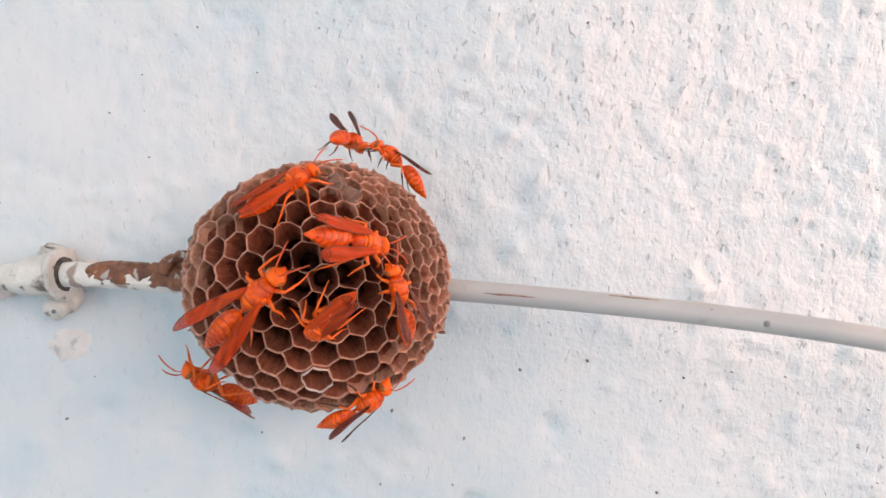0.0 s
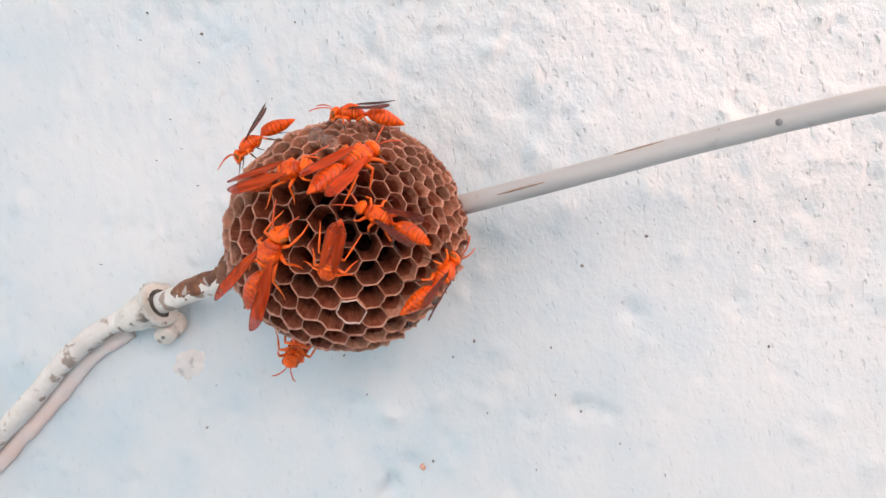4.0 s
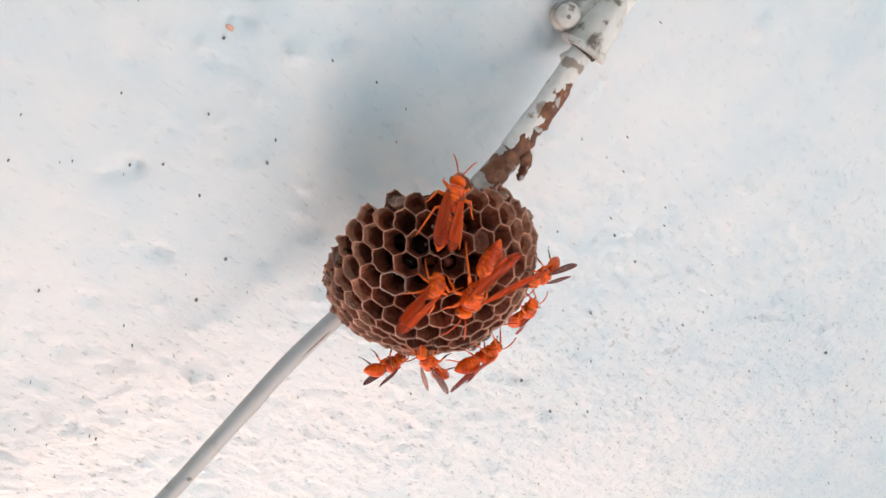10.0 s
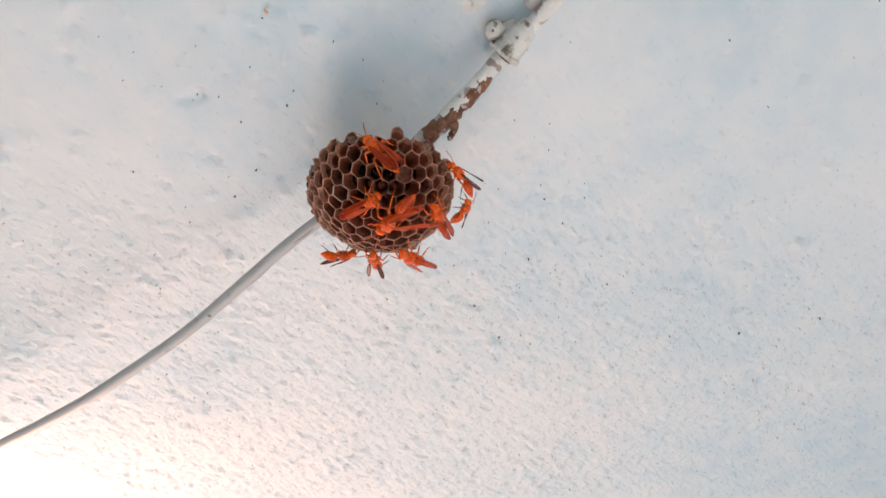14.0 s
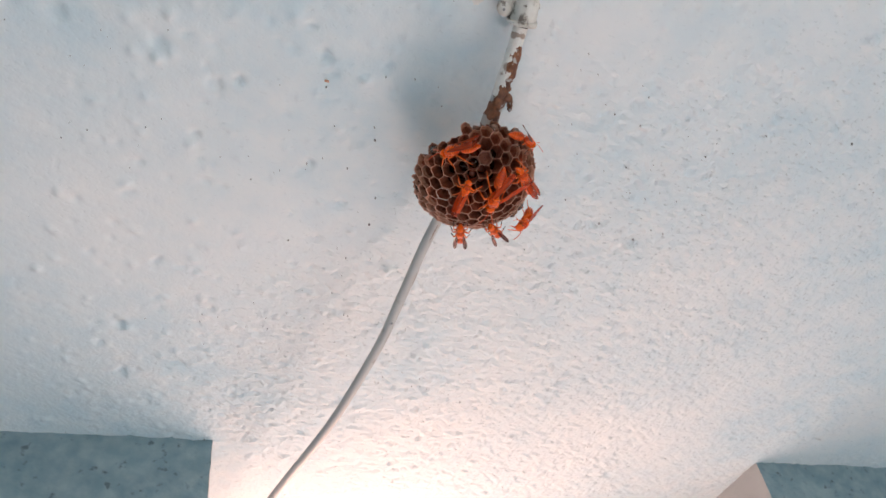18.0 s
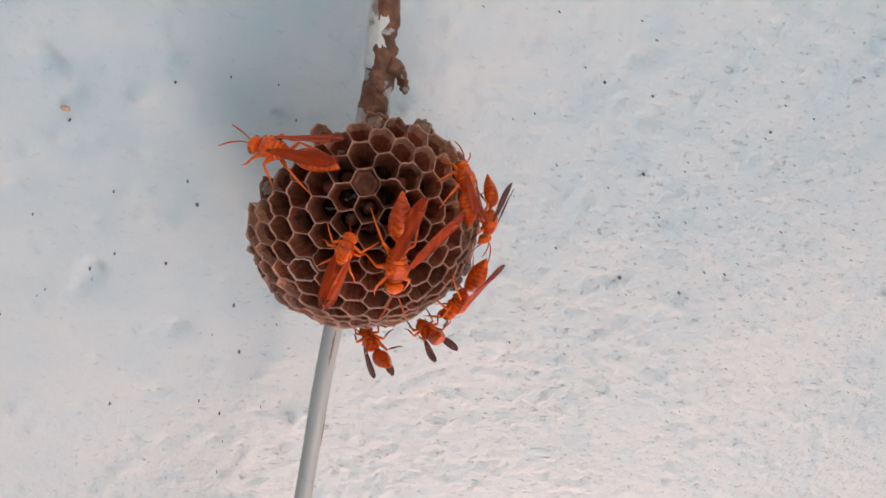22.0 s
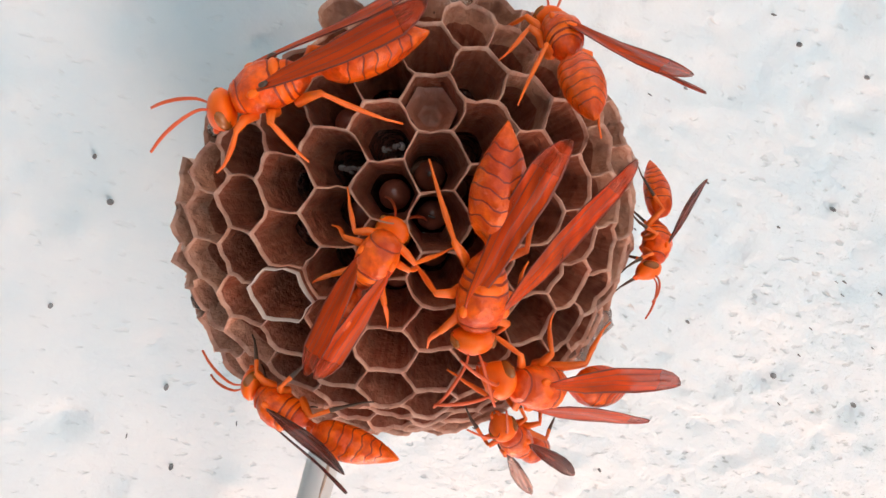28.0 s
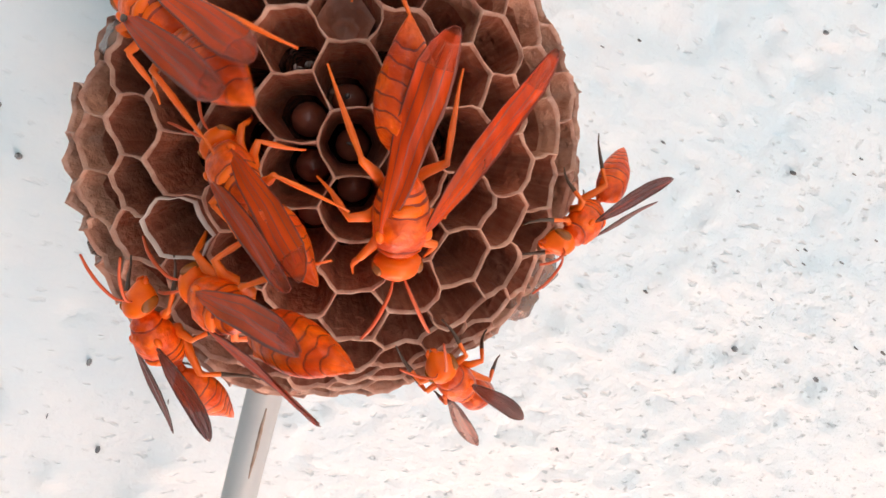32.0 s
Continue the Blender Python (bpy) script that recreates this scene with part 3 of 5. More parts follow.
def on_dome(u, v, r):
    """A place on the comb's dome: u, v in millimetres along the surface from its lowest point; r: radius in metres."""
    d = math.hypot(u, v) / 1000 / DOME
    k = math.sin(d) / (math.hypot(u, v) or 1)
    # the comb bulges a little towards one side
    return Vector((u * k, v * k, -math.cos(d))) * r * (1 + 0.045 * math.sin(min(d, 1.57)) ** 3 * (1.3 * math.cos(math.atan2(v, u) - 2.95) + 0.1) + 0.045 * math.sin(min(d, 1.57)) ** 4 * max(0.0, -math.sin(math.atan2(v, u))) ** 2 - 0.035 * math.sin(min(d, 1.57)) ** 3 * max(0.0, math.cos(math.atan2(v, u))) ** 2)


def cell_uv(i, j):
    w = Vector((17.0 * i + 3.1 * j, 5.3 * i - 11.7 * j, 4.0))
    u = ORIGIN_UV[0] + i * E1[0] + j * E2[0] + 0.34 * noise.noise(w * 0.37)
    v = ORIGIN_UV[1] + i * E1[1] + j * E2[1] + 0.34 * noise.noise(w * 0.53)
    # the young cells towards one rim are smaller
    far = math.hypot(u, v)
    k = 1 - 0.40 * max(0.0, far - 14) / (far or 1) * max(0.0, math.cos(math.atan2(v, u) - 0.95))
    return (u * k, v * k)


def reach(u, v):
    """How far the comb reaches along the dome in the direction of u, v, in millimetres."""
    return float(np.interp(math.degrees(math.atan2(v, u)), (-180, -165, -150, -140, -128, -100, -75, -45, 0, 40, 80, 110, 125, 140, 155, 170, 180),
                           (39.3, 38.2, 34.5, 36, 38.5, 39, 39.5, 39.5, 43, 46.5, 48.2, 46.5, 42, 39, 38.5, 39.5, 39.3)))


def nest():
    comb = empty("wasp_nest", Matrix.Translation(CENTRE))
    tagged(comb, "round domed wasp nest of brown paper cells hanging from the cable", "wasp nest")
    cells = [(i, j) for i in range(-16, 28) for j in range(-20, 21)]
    kept = set()
    for i, j in cells:
        u, v = cell_uv(i, j)
        if math.hypot(u, v) < reach(u, v):
            kept.add((i, j))
    around = ((1, 0), (0, 1), (-1, 1), (-1, 0), (0, -1), (1, -1))
    lift = lambda u, v: 0.0007 * noise.noise(Vector((u * 0.11, v * 0.11, 2))) + 0.0007 * noise.noise(Vector((u * 0.24, v * 0.24, 5)))
    larvae = {(1, 0): 1, (1, 1): 1, (2, 0): 1, (2, 1): 2, (1, 2): 2, (3, 0): 1, (-1, 1): 1, (3, 1): 1, (-1, 2): 2}
    for i, j in sorted(kept):
        c = cell_uv(i, j)
        edge = math.hypot(*c) / reach(*c)
        n = [cell_uv(i + a, j + b) for a, b in around]
        corners = [((c[0] + n[k][0] + n[(k + 1) % 6][0]) / 3, (c[1] + n[k][1] + n[(k + 1) % 6][1]) / 3) for k in range(6)]
        outline = []
        for k in range(6):
            a, b = corners[k], corners[(k + 1) % 6]
            outline += [(a[0] + (b[0] - a[0]) * f, a[1] + (b[1] - a[1]) * f) for f in (0, 0.33, 0.67)]
        count = len(outline)
        rnd = noise.noise(Vector((i * 1.7, j * 2.3, 9)))
        pale = edge + 0.15 * rnd + 0.30 * max(math.cos(math.atan2(c[1], c[0]) + 0.2), math.cos(math.atan2(c[1], c[0]) - 1.5)) > 0.73
        depth = 0.0150 * (1 - 0.55 * edge ** 2) * (1 + 0.25 * rnd) * (0.72 if pale else 1.0)
        fresh = (i, j) == (2, 3)
        bm = bmesh.new()
        def ring(shrink, corner_pull, dr, rough=0.0):
            out = []
            for k, (u, v) in enumerate(outline):
                s = shrink * (corner_pull if k % 3 == 0 else 1.0)
                p = (c[0] + (u - c[0]) * s, c[1] + (v - c[1]) * s)
                away = math.hypot(u, v) / reach(u, v)
                young = -0.0007 * min(1, away / 0.6) + 0.0014 * max(0, away - 0.86) / 0.14
                torn = 0.00034 + (0.00025 + 0.0010 * max(0.0, math.sin(math.atan2(v, u)))) * max(0.0, away - 0.72) / 0.28
                r = DOME + lift(u, v) - young + dr + (0.0011 if fresh and dr > -0.002 else 0)
                q = on_dome(*p, r)
                w = on_dome(u, v, DOME)
                out.append(bm.verts.new(q + rough * torn * (noise.noise_vector(w * 420) + 0.7 * noise.noise_vector(w * 1100)) + 0.00012 * noise.noise_vector(q * 800)))
            return out
        lip = 0.012 * noise.noise(Vector((i * 0.9, j * 1.3, 3)))
        rings = [ring(1.0, 1.0, -depth - 0.0006), ring(1.0, 1.0, -0.0006, 1), ring(0.998, 1.0, 0.0, 1), ring(0.983 + lip * 0.7, 0.992, 0.0, 1.2),
                 ring(0.972 + lip * 0.7, 0.982, -0.0005, 1.0), ring(0.945, 0.96, -0.0025, 0.5), ring(0.89, 0.94, -depth * 0.55), ring(0.82, 0.92, -depth * 0.8), ring(0.55, 0.95, -depth)]
        # deep walls and floors get a darker material that paints their shade
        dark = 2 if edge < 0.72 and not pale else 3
        for s, (a, b) in enumerate(zip(rings, rings[1:])):
            for k in range(count):
                f = bm.faces.new((a[k], a[(k + 1) % count], b[(k + 1) % count], b[k]))
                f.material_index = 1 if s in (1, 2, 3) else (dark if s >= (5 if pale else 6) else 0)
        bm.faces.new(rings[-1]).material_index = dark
        bm.faces.new(rings[0][::-1])
        cell = part("cell", bm, (BUFF if pale else PAPER, NEWRIM if fresh else RIM, WET_SHADE, PAPER), comb, "cell with a fresh whitish rim" if fresh else "")
        plug = 1 if any(math.hypot(c[0] - u, c[1] - v) < 3.0 for u, v in ((23, 6), (28, 2))) else 2 if any(math.hypot(c[0] - u, c[1] - v) < 3.0 for u, v in ((-27, 25), (-36, 10), (-34, -9), (-30, 17))) or (edge > 0.9 and rnd > 0.2) else 0
        if (i, j) == (0, 0):
            bm = bmesh.new()
            grid = []
            for f, d in ((0.86, 0.0014), (0.66, 0.0017), (0.5, 0.0030), (0.30, 0.0033), (0.12, 0.0026)):
                grid.append([bm.verts.new(on_dome(c[0] + (u - c[0]) * f, c[1] + (v - c[1]) * f, DOME - d + 0.0002 * noise.noise(Vector((u, v, f * 9))))) for u, v in outline])
            for a, b in zip(grid, grid[1:]):
                for k in range(count):
                    bm.faces.new((a[k], a[(k + 1) % count], b[(k + 1) % count], b[k]))
            bm.faces.new(grid[-1])
            part("cell_cap", bm, CAP, cell, "brown papery cap with a ring in it")
        elif plug != 1 and ((i, j) in larvae) or plug == 0 and (edge < 0.75 and rnd > 0.33):
            bm = bmesh.new()
            bmesh.ops.create_uvsphere(bm, u_segments=14, v_segments=10, radius=0.0018)
            place = on_dome(c[0] + 0.3, c[1], DOME - depth * (0.58 if (i, j) in larvae else 0.7))
            bmesh.ops.scale(bm, vec=(1, 1, 0.8), verts=bm.verts)
            bmesh.ops.translate(bm, vec=place, verts=bm.verts)
            part("larva", bm, LARVA, cell, "pale brownish larva head")
        elif plug:
            bm = bmesh.new()
            bmesh.ops.create_icosphere(bm, subdivisions=3, radius=0.0025)
            for v in bm.verts:
                v.co += 0.0009 * noise.noise_vector(v.co * 600 + Vector((i, j, 0))) + 0.0003 * noise.noise_vector(v.co * 1900)
            bmesh.ops.translate(bm, vec=on_dome(*c, DOME - (0.0004 if plug == 1 else 0.0026)), verts=bm.verts)
            part("silk_plug", bm, SILK, cell, "glossy lumpy silk plug")
        wet = {(0, 1): 8, (0, 2): 7, (-2, 1): 6, (-3, 1): 4, (-1, 2): 3, (-3, 6): 6, (1, 0): 1, (2, 0): 1, (1, 3): 3}.get((i, j), 0)
        rng = random.Random(97 * i + j)
        for q in range(wet):
            # beads of moisture strung across the cell
            bm = bmesh.new()
            bmesh.ops.create_icosphere(bm, subdivisions=2, radius=1)
            bmesh.ops.scale(bm, vec=(0.00030 * rng.uniform(0.6, 1.7), 0.00026 * rng.uniform(0.6, 1.5), 0.00022), verts=bm.verts)
            bmesh.ops.translate(bm, vec=on_dome(c[0] - 1.2 + 2.4 * (q + 0.5) / wet + rng.uniform(-0.3, 0.3), c[1] + 0.7 - 1.2 * (q + 0.5) / wet + rng.uniform(-0.35, 0.35), DOME - depth * (0.46 if wet > 1 else 0.40)), verts=bm.verts)
            part("droplet", bm, DROP, cell)
        if (i, j) in ((0, 1), (0, 3), (-1, 3)):
            bm = bmesh.new()
            bmesh.ops.create_uvsphere(bm, u_segments=10, v_segments=8, radius=1)
            bmesh.ops.scale(bm, vec=(0.00042, 0.00042, 0.0008), verts=bm.verts)
            bmesh.ops.translate(bm, vec=on_dome(c[0] + 1.0, c[1] - 1.3, DOME - depth * 0.62), verts=bm.verts)
            part("egg", bm, EGG, cell, "tiny pale egg")
    # paper back of the comb, and the stalk to the cable
    bm = bmesh.new()
    rows = []
    for s in range(7):
        d = 8 + s * 5.6
        rows.append([bm.verts.new(on_dome(d * math.cos(a), d * math.sin(a), DOME - 0.0140 + 0.0045 * (d / 42) ** 3)) for a in (2 * math.pi * k / 28 for k in range(28))])
    for a, b in zip(rows, rows[1:]):
        for k in range(28):
            bm.faces.new((a[k], a[(k + 1) % 28], b[(k + 1) % 28], b[k]))
    bm.faces.new(rows[0])
    part("comb_back", bm, PAPER, comb, "smooth brown paper back of the comb")
    bm = bmesh.new()
    line = smooth_line([(-0.004, -0.006, -0.0160), (-0.0045, -0.010, -0.009), (-0.005, -0.014, -0.003), (-0.0055, -0.019, 0.001)], 5)
    tube(bm, line, [0.008 * (1 - 0.75 * math.sin(math.pi * min(1, 0.15 + k / len(line)) * 0.75)) + 0.001 for k in range(len(line))], 14)
    part("stalk", bm, STALK, comb, "dark brown stalk")


# wasps; each has its head along +y and its back along +z, and is built about the middle of its thorax
THORAX = [(3.9, 0.5, 0.5, -0.1), (3.65, 1.3, 1.1, 0.0), (3.1, 1.78, 1.5, 0.1), (2.92, 1.76, 1.48, 0.1), (2.84, 1.70, 1.40, 0.1), (2.76, 1.86, 1.62, 0.12), (1.8, 2.18, 2.05, 0.2), (0.5, 2.28, 2.28, 0.22), (-0.45, 2.16, 2.16, 0.2),
          (-0.55, 2.04, 2.0, 0.15), (-0.65, 2.10, 2.16, 0.18), (-1.35, 1.96, 2.02, 0.1), (-1.45, 1.80, 1.78, 0.05), (-1.55, 1.86, 1.86, 0.05), (-2.0, 1.72, 1.68, 0.0), (-2.08, 1.62, 1.56, -0.03), (-2.16, 1.66, 1.58, -0.04),
          (-2.6, 1.38, 1.28, -0.1), (-3.1, 0.95, 0.86, -0.18), (-3.5, 0.55, 0.5, -0.25)]
THORAX_PAINT = [0, 0, 0, 2, 2, 0, 0, 0, 2, 2, 1, 2, 2, 1, 2, 2, 0, 0, 0]
TAIL = [(-4.4, 0.42), (-4.8, 0.85), (-5.3, 1.45), (-6.0, 2.05), (-6.85, 2.42), (-6.93, 2.39), (-7.0, 2.45), (-8.2, 2.60), (-8.28, 2.56), (-8.35, 2.60), (-9.4, 2.55), (-9.48, 2.50), (-9.55, 2.53), (-10.6, 2.28), (-10.68, 2.22),
        (-10.75, 2.25), (-11.7, 1.84), (-11.78, 1.78), (-11.85, 1.80), (-12.7, 1.32), (-12.78, 1.26), (-12.85, 1.28), (-13.6, 0.82), (-14.3, 0.34), (-14.6, 0.08)]
BAND_ROWS = (4, 5, 7, 8, 10, 11, 13, 14, 16, 17, 19, 20)
BLADE = [(0.0, 0.36), (1.4, 0.72), (4.2, 1.24), (7.8, 1.62), (11.2, 1.76), (13.4, 1.66), (14.9, 1.26), (15.9, 0.76), (16.4, 0.25)]
ACROSS = (0, 0.07, 0.28, 0.31, 0.50, 0.53, 0.74, 0.77, 0.95, 1)


def wasp_wing(k, s, turn, up, size):
    """One wing, folded lengthwise into a narrow pleated blade; material slots: membrane, tip, middle, vein."""
    mm = lambda *v: [q * 0.001 * k for q in v]
    bm = bmesh.new()
    m = Matrix.Translation(mm(1.5 * s, 0.9, 1.65)) @ pose(0, 0, 0, -up, 0, s * turn) @ pose(0, 0, 0, 0, 20 * s, 0)
    top, low = [], []
    for y, w in [(y * size, w * size) for y, w in BLADE]:
        w0, w1 = -w * (0.55 if s > 0 else 1.1), w * (1.1 if s > 0 else 0.55)
        for rows, t in ((top, 0.05), (low, -0.05)):
            rows.append([bm.verts.new(m @ Vector(mm(w0 + (w1 - w0) * f + 0.06 * math.sin(y * 0.9 + s), -y, t + 0.10 * math.sin(f * 9 + y * 0.3) * w + 0.0013 * y * y + 0.10 * math.sin(y * 0.45 + f * 2)))) for f in ACROSS])
    last = len(ACROSS) - 1
    for rows in (top, low):
        for a, (p, q) in enumerate(zip(rows, rows[1:])):
            for b in range(last):
                slot = 3 if b in (0, last - 1) or (b in (2, 4, 6) and a < 6) else 1 if a >= 7 else 2 if a >= 5 else 0
                bm.faces.new((p[b], p[b + 1], q[b + 1], q[b])).material_index = slot
    for b in (0, last):
        for a in range(len(BLADE) - 1):
            bm.faces.new((top[a][b], top[a + 1][b], low[a + 1][b], low[a][b])).material_index = 3
    for a in (0, len(BLADE) - 1):
        for b in range(last):
            bm.faces.new((top[a][b], top[a][b + 1], low[a][b + 1], low[a][b])).material_index = 3
    return bm


def wasp(name, length, label, spread=(14, -14), lift=(6, 6), bend=0.0, splay=0.92, dusky=False):
    k = length / 0.0220
    body = empty(name)
    tagged(body, label, "wasp", "wasps on the nest")
    mm = lambda *v: [q * 0.001 * k for q in v]
    # thorax, with sutures and a ribbed rear
    bm = bmesh.new()
    lathe(bm, [mm(*row) for row in THORAX], 20, THORAX_PAINT)
    for v in bm.verts:
        # a shallow groove along the back
        y, a = v.co.y / k, math.atan2(v.co.z, v.co.x)
        if -0.0005 < y < 0.0028:
            v.co.z -= 0.00016 * k * max(0.0, math.cos((a - 1.57) * 6)) * (1 if abs(a - 1.57) < 0.26 else 0)
        v.co += 0.00010 * k * noise.noise_vector(v.co * 1500 / k)
    thorax = part("thorax", bm, (ORANGE, YELLOW, GROOVE), body)
    for s in (-1, 1):
        bm = bmesh.new()
        bmesh.ops.create_uvsphere(bm, u_segments=10, v_segments=7, radius=1)
        bmesh.ops.scale(bm, vec=mm(0.42, 0.62, 0.36), verts=bm.verts)
        bmesh.ops.translate(bm, vec=mm(1.82 * s, 1.35, 1.35), verts=bm.verts)
        part("tegula", bm, YELLOW, thorax)
    bm = bmesh.new()
    bmesh.ops.create_uvsphere(bm, u_segments=12, v_segments=8, radius=1)
    bmesh.ops.scale(bm, vec=mm(1.15, 0.50, 0.55), verts=bm.verts)
    bmesh.ops.translate(bm, vec=mm(0, -0.98, 1.85), verts=bm.verts)
    part("scutellum", bm, YELLOW, thorax)
    # waist
    bm = bmesh.new()
    tube(bm, [mm(0, -3.3, -0.25), mm(0, -4.0, -0.3), mm(0, -4.7, -0.2)], [0.00050 * k, 0.00034 * k, 0.00058 * k], 8)
    part("waist", bm, ORANGE, body)
    # abdomen in segments
    bm = bmesh.new()
    droop = lambda y: -bend * max(0.0, (-4.4 - y) / 10) ** 1.6 * 4.5
    lathe(bm, [mm(y, w * 0.90, w * 0.84, droop(y)) for y, w in TAIL], 26, [1 if q in BAND_ROWS else 0 for q in range(len(TAIL) - 1)])
    for v in bm.verts:
        # the hind edges of the segments bow and waver
        a = math.atan2(v.co.z - 0.001 * k * droop(v.co.y / 0.001 / k), v.co.x)
        near = min(1.0, 1.6 * math.hypot(v.co.x, v.co.z) / (0.0022 * k))
        v.co.y += k * near * (0.00034 * math.cos(3 * a - 1.57 * 3) + 0.00013 * math.sin(7 * a + 900 * v.co.y / k))
    part("abdomen", bm, (ORANGE, BANDS), body, "orange abdomen with thin dark cross bands")
    # head, broad and short, with the face turned down
    bm = bmesh.new()
    lathe(bm, [mm(4.0, 0.5, 0.5, -0.2), mm(4.2, 1.45, 1.3, -0.3), mm(4.6, 1.95, 1.7, -0.4), mm(5.2, 2.02, 1.78, -0.55), mm(5.8, 1.72, 1.66, -0.75), mm(6.3, 1.15, 1.35, -1.05), mm(6.7, 0.6, 0.85, -1.4), mm(6.85, 0.25, 0.4, -1.6)], 18)
    head = part("head", bm, YELLOW, body)
    for s in (-1, 1):
        bm = bmesh.new()
        bmesh.ops.create_uvsphere(bm, u_segments=12, v_segments=9, radius=1)
        bmesh.ops.scale(bm, vec=mm(0.50, 0.66, 1.15), verts=bm.verts)
        bmesh.ops.translate(bm, vec=mm(1.60 * s, 5.1, -0.45), verts=bm.verts)
        part("eye", bm, EYE, head)
        bm = bmesh.new()
        line = smooth_line([mm(0.45 * s, 6.0, 0.35), mm(0.8 * s, 6.9, 1.0), mm(1.5 * s, 8.6, 1.1), mm(2.2 * s, 10.3, 0.8), mm(2.9 * s, 11.8, 0.2)], 4)
        tube(bm, line, [0.00010 * k + 0.00008 * k * math.sin(3 * q / len(line)) for q in range(len(line))], 7)
        part("antenna", bm, FEELER, head)
        bm = bmesh.new()
        tube(bm, [mm(0.45 * s, 6.3, -1.7), mm(0.5 * s, 6.7, -2.2), mm(0.15 * s, 6.8, -2.6)], [0.0004 * k, 0.0003 * k, 0.0001 * k], 6)
        part("jaw", bm, ORANGE, head)
    for s, turn, up in zip((-1, 1), spread, lift):
        part("wing", wasp_wing(k, s, turn, up, 0.77 if dusky else 1.0), (DARKWING, WINGTIP, DARKWING, DARKVEIN) if dusky else (WING, WINGTIP, WINGMID, VEIN), body, "dusky translucent wing with black edges" if dusky else "reddish amber wing folded lengthwise with a smoky tip")
    # legs: thick thigh, thinner shin, thin jointed foot
    for s in (-1, 1):
        for root, knee, foot, toe in (((1.2, 2.5, -1.2), (3.3, 4.2, -0.7), (3.5, 6.4, -3.2), (3.2, 8.2, -4.6)),
                                      ((1.4, 0.6, -1.5), (4.3, 1.0, -0.5), (5.3, 0.2, -3.3), (6.4, -0.6, -4.6)),
                                      ((1.2, -1.6, -1.5), (3.6, -4.0, 0.1), (4.9, -7.2, -2.9), (5.8, -9.6, -4.6))):
            bm = bmesh.new()
            w = Vector((length * 9000, root[1] * 3, s * 2.3))
            j, e = 0.9 * noise.noise(w), 1.0 + 0.22 * noise.noise(w * 1.7)
            pts = [mm(s * root[0] * 0.6, root[1], root[2]), mm(s * root[0], root[1], root[2] - 0.3), mm(s * knee[0] * splay * e * 0.6, (root[1] + knee[1]) / 2, -0.9), mm(s * knee[0] * splay * e, knee[1] + j, knee[2]),
                   mm(s * (knee[0] * 0.95 + foot[0] * 0.05) * splay * e, knee[1] * 0.93 + foot[1] * 0.07 + j, knee[2] - 0.2), mm(s * (knee[0] + foot[0]) / 2 * splay * e, (knee[1] + foot[1]) / 2 + j, (knee[2] + foot[2]) / 2 - 0.1),
                   mm(s * foot[0] * splay * e, foot[1] + j, foot[2]), mm(s * (foot[0] + toe[0]) / 2 * splay * e, (foot[1] + toe[1]) / 2 + j, (foot[2] + toe[2]) / 2 - 0.15), mm(s * toe[0] * splay * e, toe[1] + j, toe[2])]
            tube(bm, pts, [r * 0.001 * k for r in (0.54, 0.46, 0.48, 0.32, 0.22, 0.29, 0.20, 0.13, 0.09)], 8, [0, 0, 0, 0, 0, 1, 1, 1] if dusky else [0] * 8)
            part("leg", bm, (LEG, DARKLEG), body)
    return body


